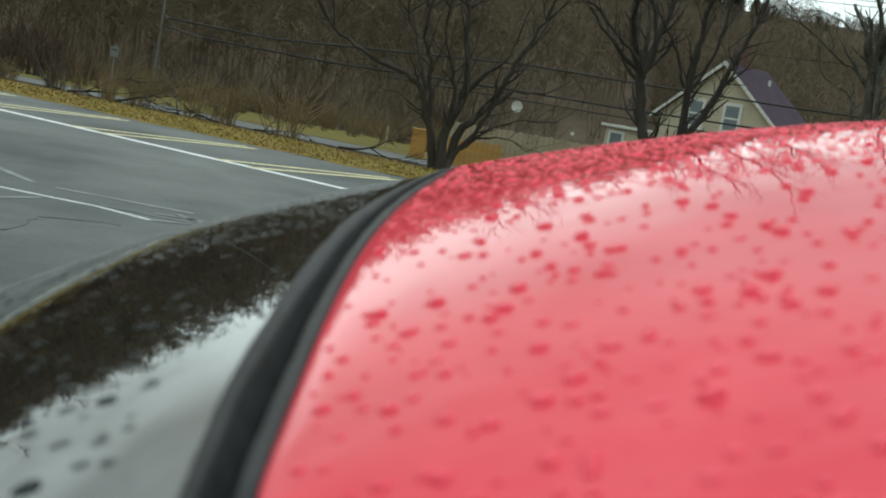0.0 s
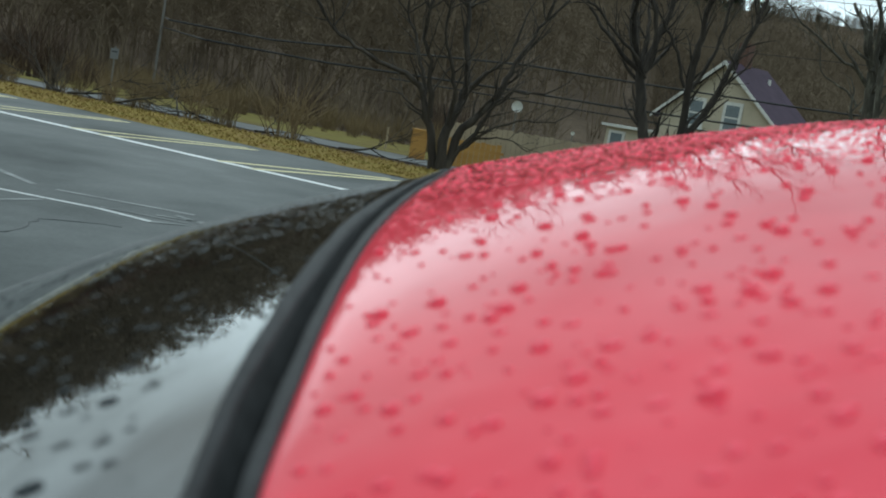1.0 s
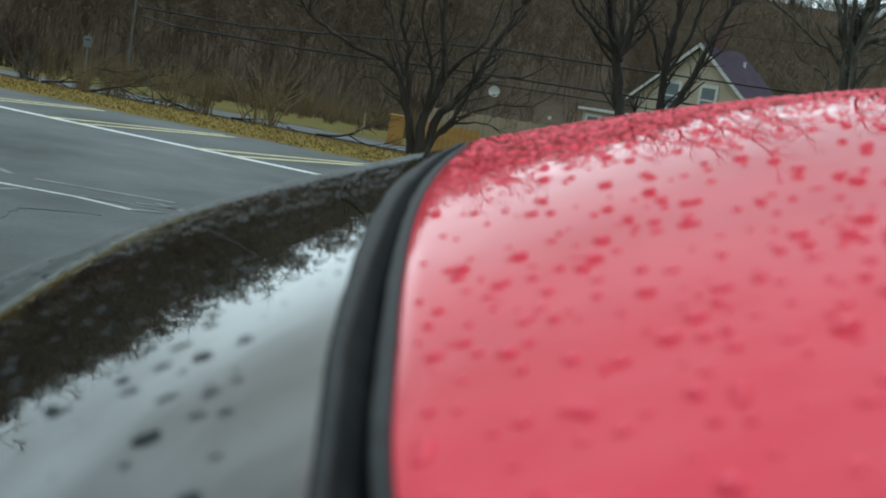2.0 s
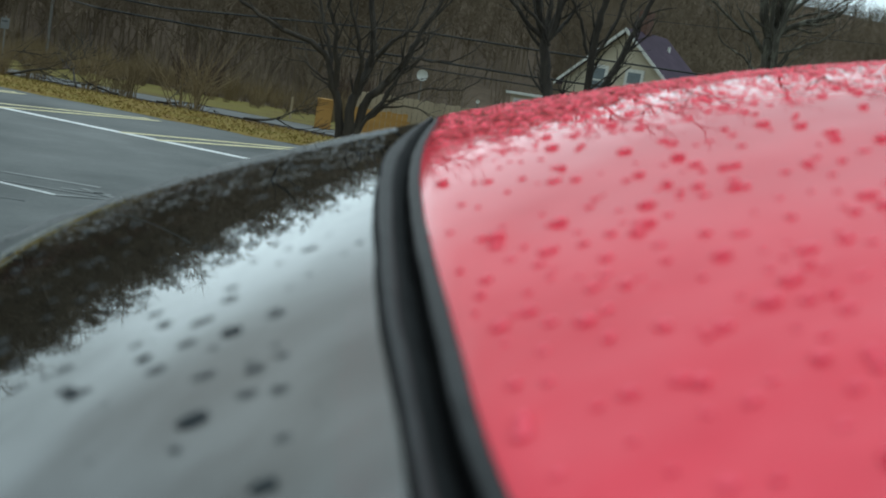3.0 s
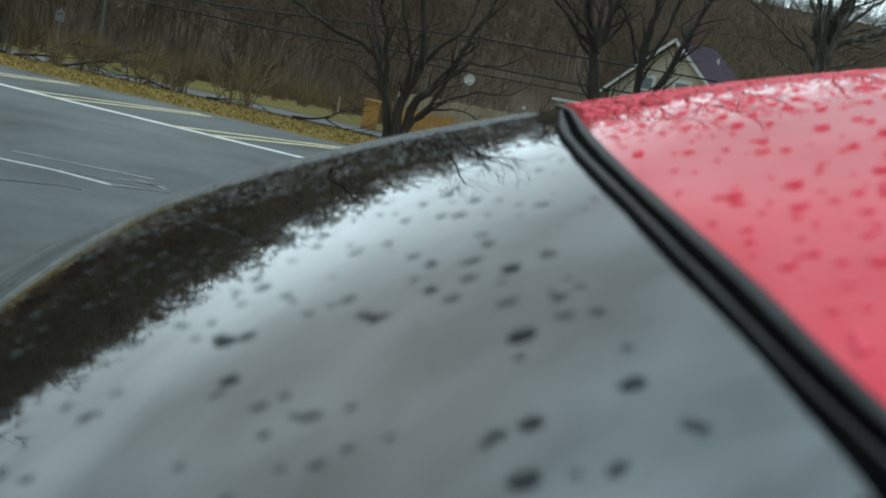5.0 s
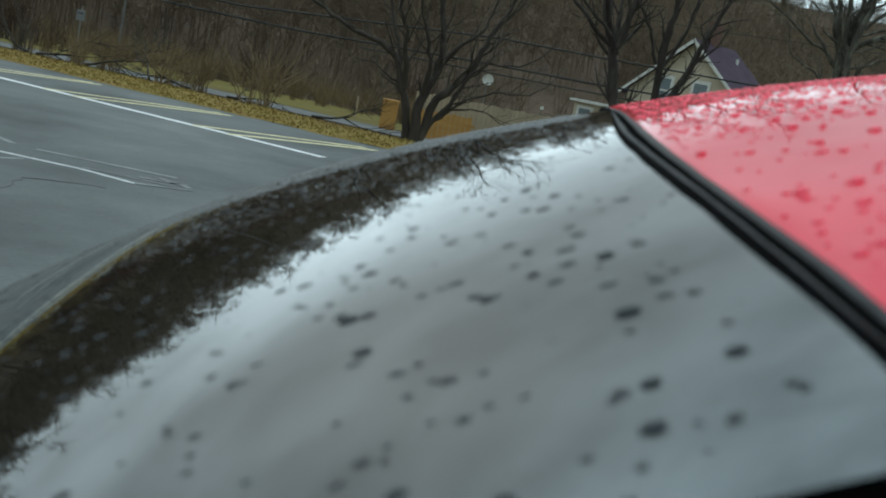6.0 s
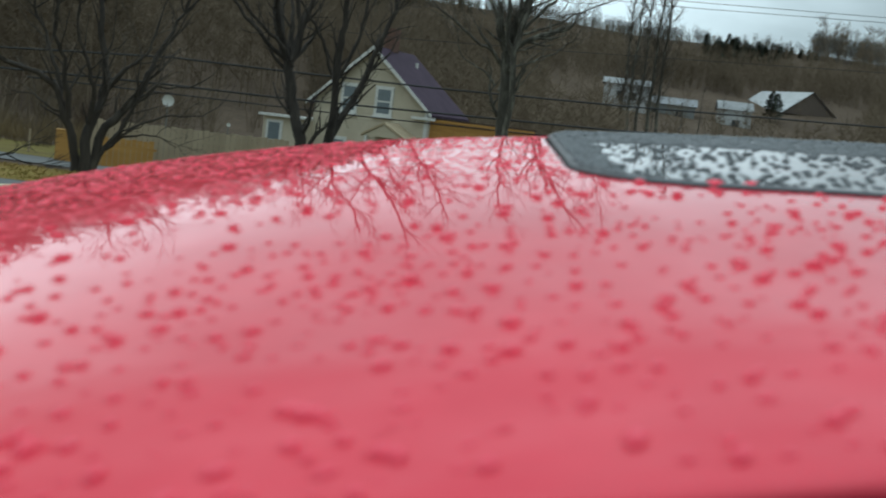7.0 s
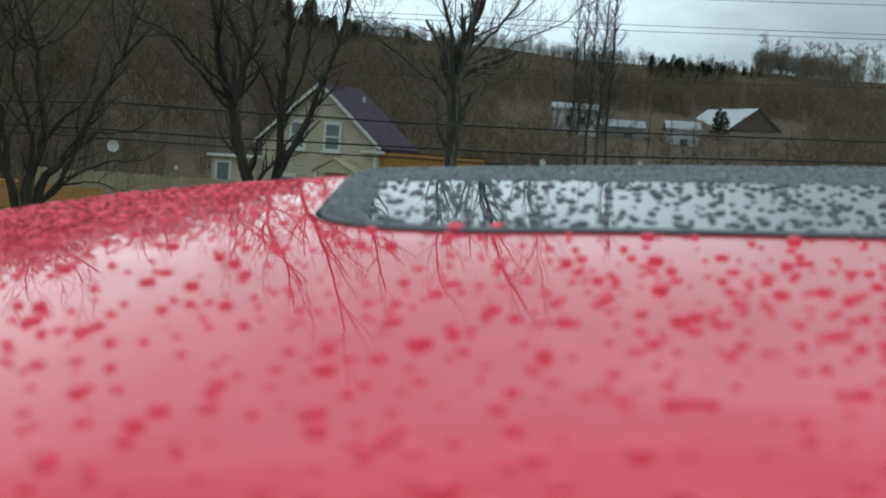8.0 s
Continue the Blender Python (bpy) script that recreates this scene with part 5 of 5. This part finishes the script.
def rain(name, mat, count, xr, yr, zf, accept, seed, label, sizes, rise, segs=10, apart=0):
    rg = random.Random(seed)
    v, f = [], []
    made = tries = 0
    cells = collections.defaultdict(list)
    while made < count and tries < 30 * count:
        tries += 1
        x, y = rg.uniform(*xr), rg.uniform(*yr)
        if not accept(x, y):
            continue
        r = sizes(rg)
        cx, cy = int(x / .01), int(y / .01)
        if apart and any((x - a) ** 2 + (y - b) ** 2 < (apart * (r + c)) ** 2 for i in (-1, 0, 1) for j in (-1, 0, 1) for a, b, c in cells[cx + i, cy + j]):
            continue
        cells[cx, cy].append((x, y, r))
        made += 1
        el, an = rg.choice([.78, .85, .92, 1.0, 1.05, 1.25]), rg.uniform(-.5, .5) if rg.random() < .7 else rg.uniform(0, 3.1)
        ph = [rg.uniform(.93, 1.07) for _ in range(segs)]
        hgt = r * rg.uniform(*rise)
        b = len(v)
        for lv, (s, h) in enumerate(((.96, -.15), (1.0, .26), (.80, .72), (.42, .96))):
            for k in range(segs):
                a = 2 * math.pi * k / segs
                px, py = math.cos(a) * r * s * ph[k] * el, math.sin(a) * r * s * ph[k] / el ** .4
                qx, qy = px * math.cos(an) - py * math.sin(an) + x, px * math.sin(an) + py * math.cos(an) + y
                v.append((qx, qy, zf(qx, qy) + hgt * h))
        v.append((x, y, zf(x, y) + hgt))
        for lv in range(3):
            for k in range(segs):
                f.append((b + lv * segs + k, b + lv * segs + (k + 1) % segs, b + (lv + 1) * segs + (k + 1) % segs, b + (lv + 1) * segs + k))
        for k in range(segs):
            f.append((b + 3 * segs + k, b + 3 * segs + (k + 1) % segs, b + 4 * segs))
    me = mesh_from(name, v, f, mat, True)
    tagged(part(name, me), label, "raindrops", kind="stuff")


def drop_size(rg):
    u = rg.random()
    return .0010 + .0018 * u if u < .7 else (.0020 + .0017 * rg.random() if u < .97 else .0034 + .001 * rg.random())


on_roof = lambda x, y: near_y(x) + .012 < y < far_y(x) - .02 and x > seal_x(y) + .006 and sun_inside(x, y) > .006
rain("raindrops", DROP_RED, 800, (-.05, 1.25), (.05, .66), roof_z, on_roof, 3, "clear raindrops beaded on the red paint", drop_size, (.45, .92), 10, 1.5)
rain("raindrops", DROP_RED, 1100, (-.05, 1.25), (.66, 1.26), roof_z, on_roof, 5, "clear raindrops beaded on the far half of the roof", drop_size, (.22, .42), 10, 1.2)
rain("raindrops", DROP_RED, 6000, (-.05, 1.2), (.62, 1.25), roof_z, on_roof, 8, "fine raindrops crowded on the far side of the roof",
     lambda rg: rg.uniform(.0010, .0025), (.16, .3), 8)
rain("raindrops", DROP_RED, 900, (-.03, .95), (.08, .46), roof_z, on_roof, 12, "scattered raindrops on the near side of the roof",
     lambda rg: rg.uniform(.0012, .0029), (.35, .8), 8, 2)
rain("raindrops", DROP_RED, 230, (-.05, 1.0), (.06, .75), roof_z, on_roof, 21, "larger raindrops standing apart on the red roof",
     lambda rg: rg.uniform(.0024, .0038), (.55, .8), 12, 2.5)
on_sun = lambda x, y: sun_inside(x, y) < -.005
rain("raindrops", DROP_SUN, 1050, (.55, 1.27), (.3, 1.12), lambda x, y: panel_z(x, y) + .0026, on_sun, 4, "raindrops crowded on the sunroof glass", lambda rg: rg.uniform(.0016, .0038), (.4, .65), 10, 1.05)
rain("raindrops", DROP_SUN, 8000, (.5, 1.3), (.5, 1.12), lambda x, y: panel_z(x, y) + .0026, lambda x, y: on_sun(x, y) and (sun_axes(x, y)[1] > 1.0 or sun_axes(x, y)[0] < .462), 14, "fine raindrops crowded at the far side of the sunroof",
     lambda rg: rg.uniform(.0010, .0026), (.3, .5), 6)
on_glass = lambda x, y: x < seal_x(y) - .028
rain("raindrops", DROP_FROST, 6000, (-.6, -.06), (.72, 1.25), glass_top, on_glass, 7, "fine raindrops misting the far edge of the window",
     lambda rg: rg.uniform(.0006, .0019), (.12, .25), 5)
rain("raindrops", DROP_FROST, 9000, (-.42, -.05), (.92, 1.25), glass_top, on_glass, 17, "fine grey raindrops crowded at the top corner of the window",
     lambda rg: rg.uniform(.0008, .0023), (.2, .4), 5)
rain("raindrops", DROP_DARK, 700, (-.6, -.06), (.2, 1.25), glass_top, on_glass, 6, "raindrops scattered on the dark window glass", drop_size, (.12, .2))

rain("raindrops", DROP_DARK, 260, (-.5, -.03), (.12, .85), glass_top, on_glass, 22, "larger raindrops standing apart on the dark glass",
     lambda rg: rg.uniform(.0016, .0034), (.12, .2))


def big_drop(x, y, r, el, turn, zf, mat, label, group, rise):
    rg = random.Random(int(1e4 * (x + 3 * y)))
    v, f = [], []
    ph = [rg.uniform(.93, 1.07) for _ in range(14)]
    for s, h in ((1.0, -.12), (.97, .3), (.8, .7), (.5, .93), (.2, 1.0)):
        for k in range(14):
            a = 2 * math.pi * k / 14
            px, py = math.cos(a) * r * s * ph[k] * el, math.sin(a) * r * s * ph[k]
            qx, qy = px * math.cos(turn) - py * math.sin(turn), px * math.sin(turn) + py * math.cos(turn)
            v.append((qx, qy, zf(x + qx, y + qy) - zf(x, y) + r * rise * h))
    for lv in range(4):
        for k in range(14):
            f.append((lv * 14 + k, lv * 14 + (k + 1) % 14, lv * 14 + 14 + (k + 1) % 14, lv * 14 + 14 + k))
    f.append(tuple(range(56, 70)))
    ob = part("raindrop", mesh_from("raindrop", v, f, mat, True))
    ob.location = (x, y, zf(x, y))
    tagged(ob, label, "raindrop", group)


for x, y, r, el in ((.001, .442, .0042, 1.2), (-.008, .407, .003, 2.9), (.036, .354, .0038, 1.3), (.045, .266, .0032, 1.2), (-.007, .232, .0032, 1.3),
                    (.045, .319, .0032, 1.3), (.021, .299, .003, 1.5), (.006, .278, .0026, 2.3), (.104, .372, .0042, 1.3), (.101, .262, .003, 1.4),
                    (.413, .241, .0034, 1.3), (.288, .365, .0036, 1.2), (.365, .263, .0038, 1.2), (.32, .229, .0034, 1.3), (.243, .25, .0045, 1.2),
                    (.265, .34, .004, 1.2), (.640, .597, .0075, 1.3), (.664, .590, .0075, 1.3), (.502, .198, .0045, 1.5), (.506, .182, .005, 1.5),
                    (.487, .25, .0038, 1.2), (.446, .281, .0038, 1.2), (.432, .325, .0036, 1.2), (.547, .197, .0038, 1.2), (.63, .324, .0048, 1.2)):
    big_drop(x, y, r * .85, min(el, 1.6) * .8, -.1, roof_z, DROP_RED, "large round raindrop on the red paint", "large raindrops on the roof", .75)
for x, y, r, el in ((-.208, .394, .0045, 1.2), (-.199, .351, .004, 1.2), (-.138, .424, .003, 1.2), (-.156, .373, .0036, 1.1), (-.088, .272, .0042, 1.4),
                    (-.113, .264, .0042, 1.1), (-.116, .238, .0048, 1.1), (-.112, .322, .0052, 1.3), (-.138, .389, .0032, 1.1), (-.111, .391, .0042, 1.2)):
    big_drop(x, y, r * .74, min(el, 1.15), .2, glass_top, DROP_DARK, "large dark raindrop on the window glass", "large raindrops on the window", .5)
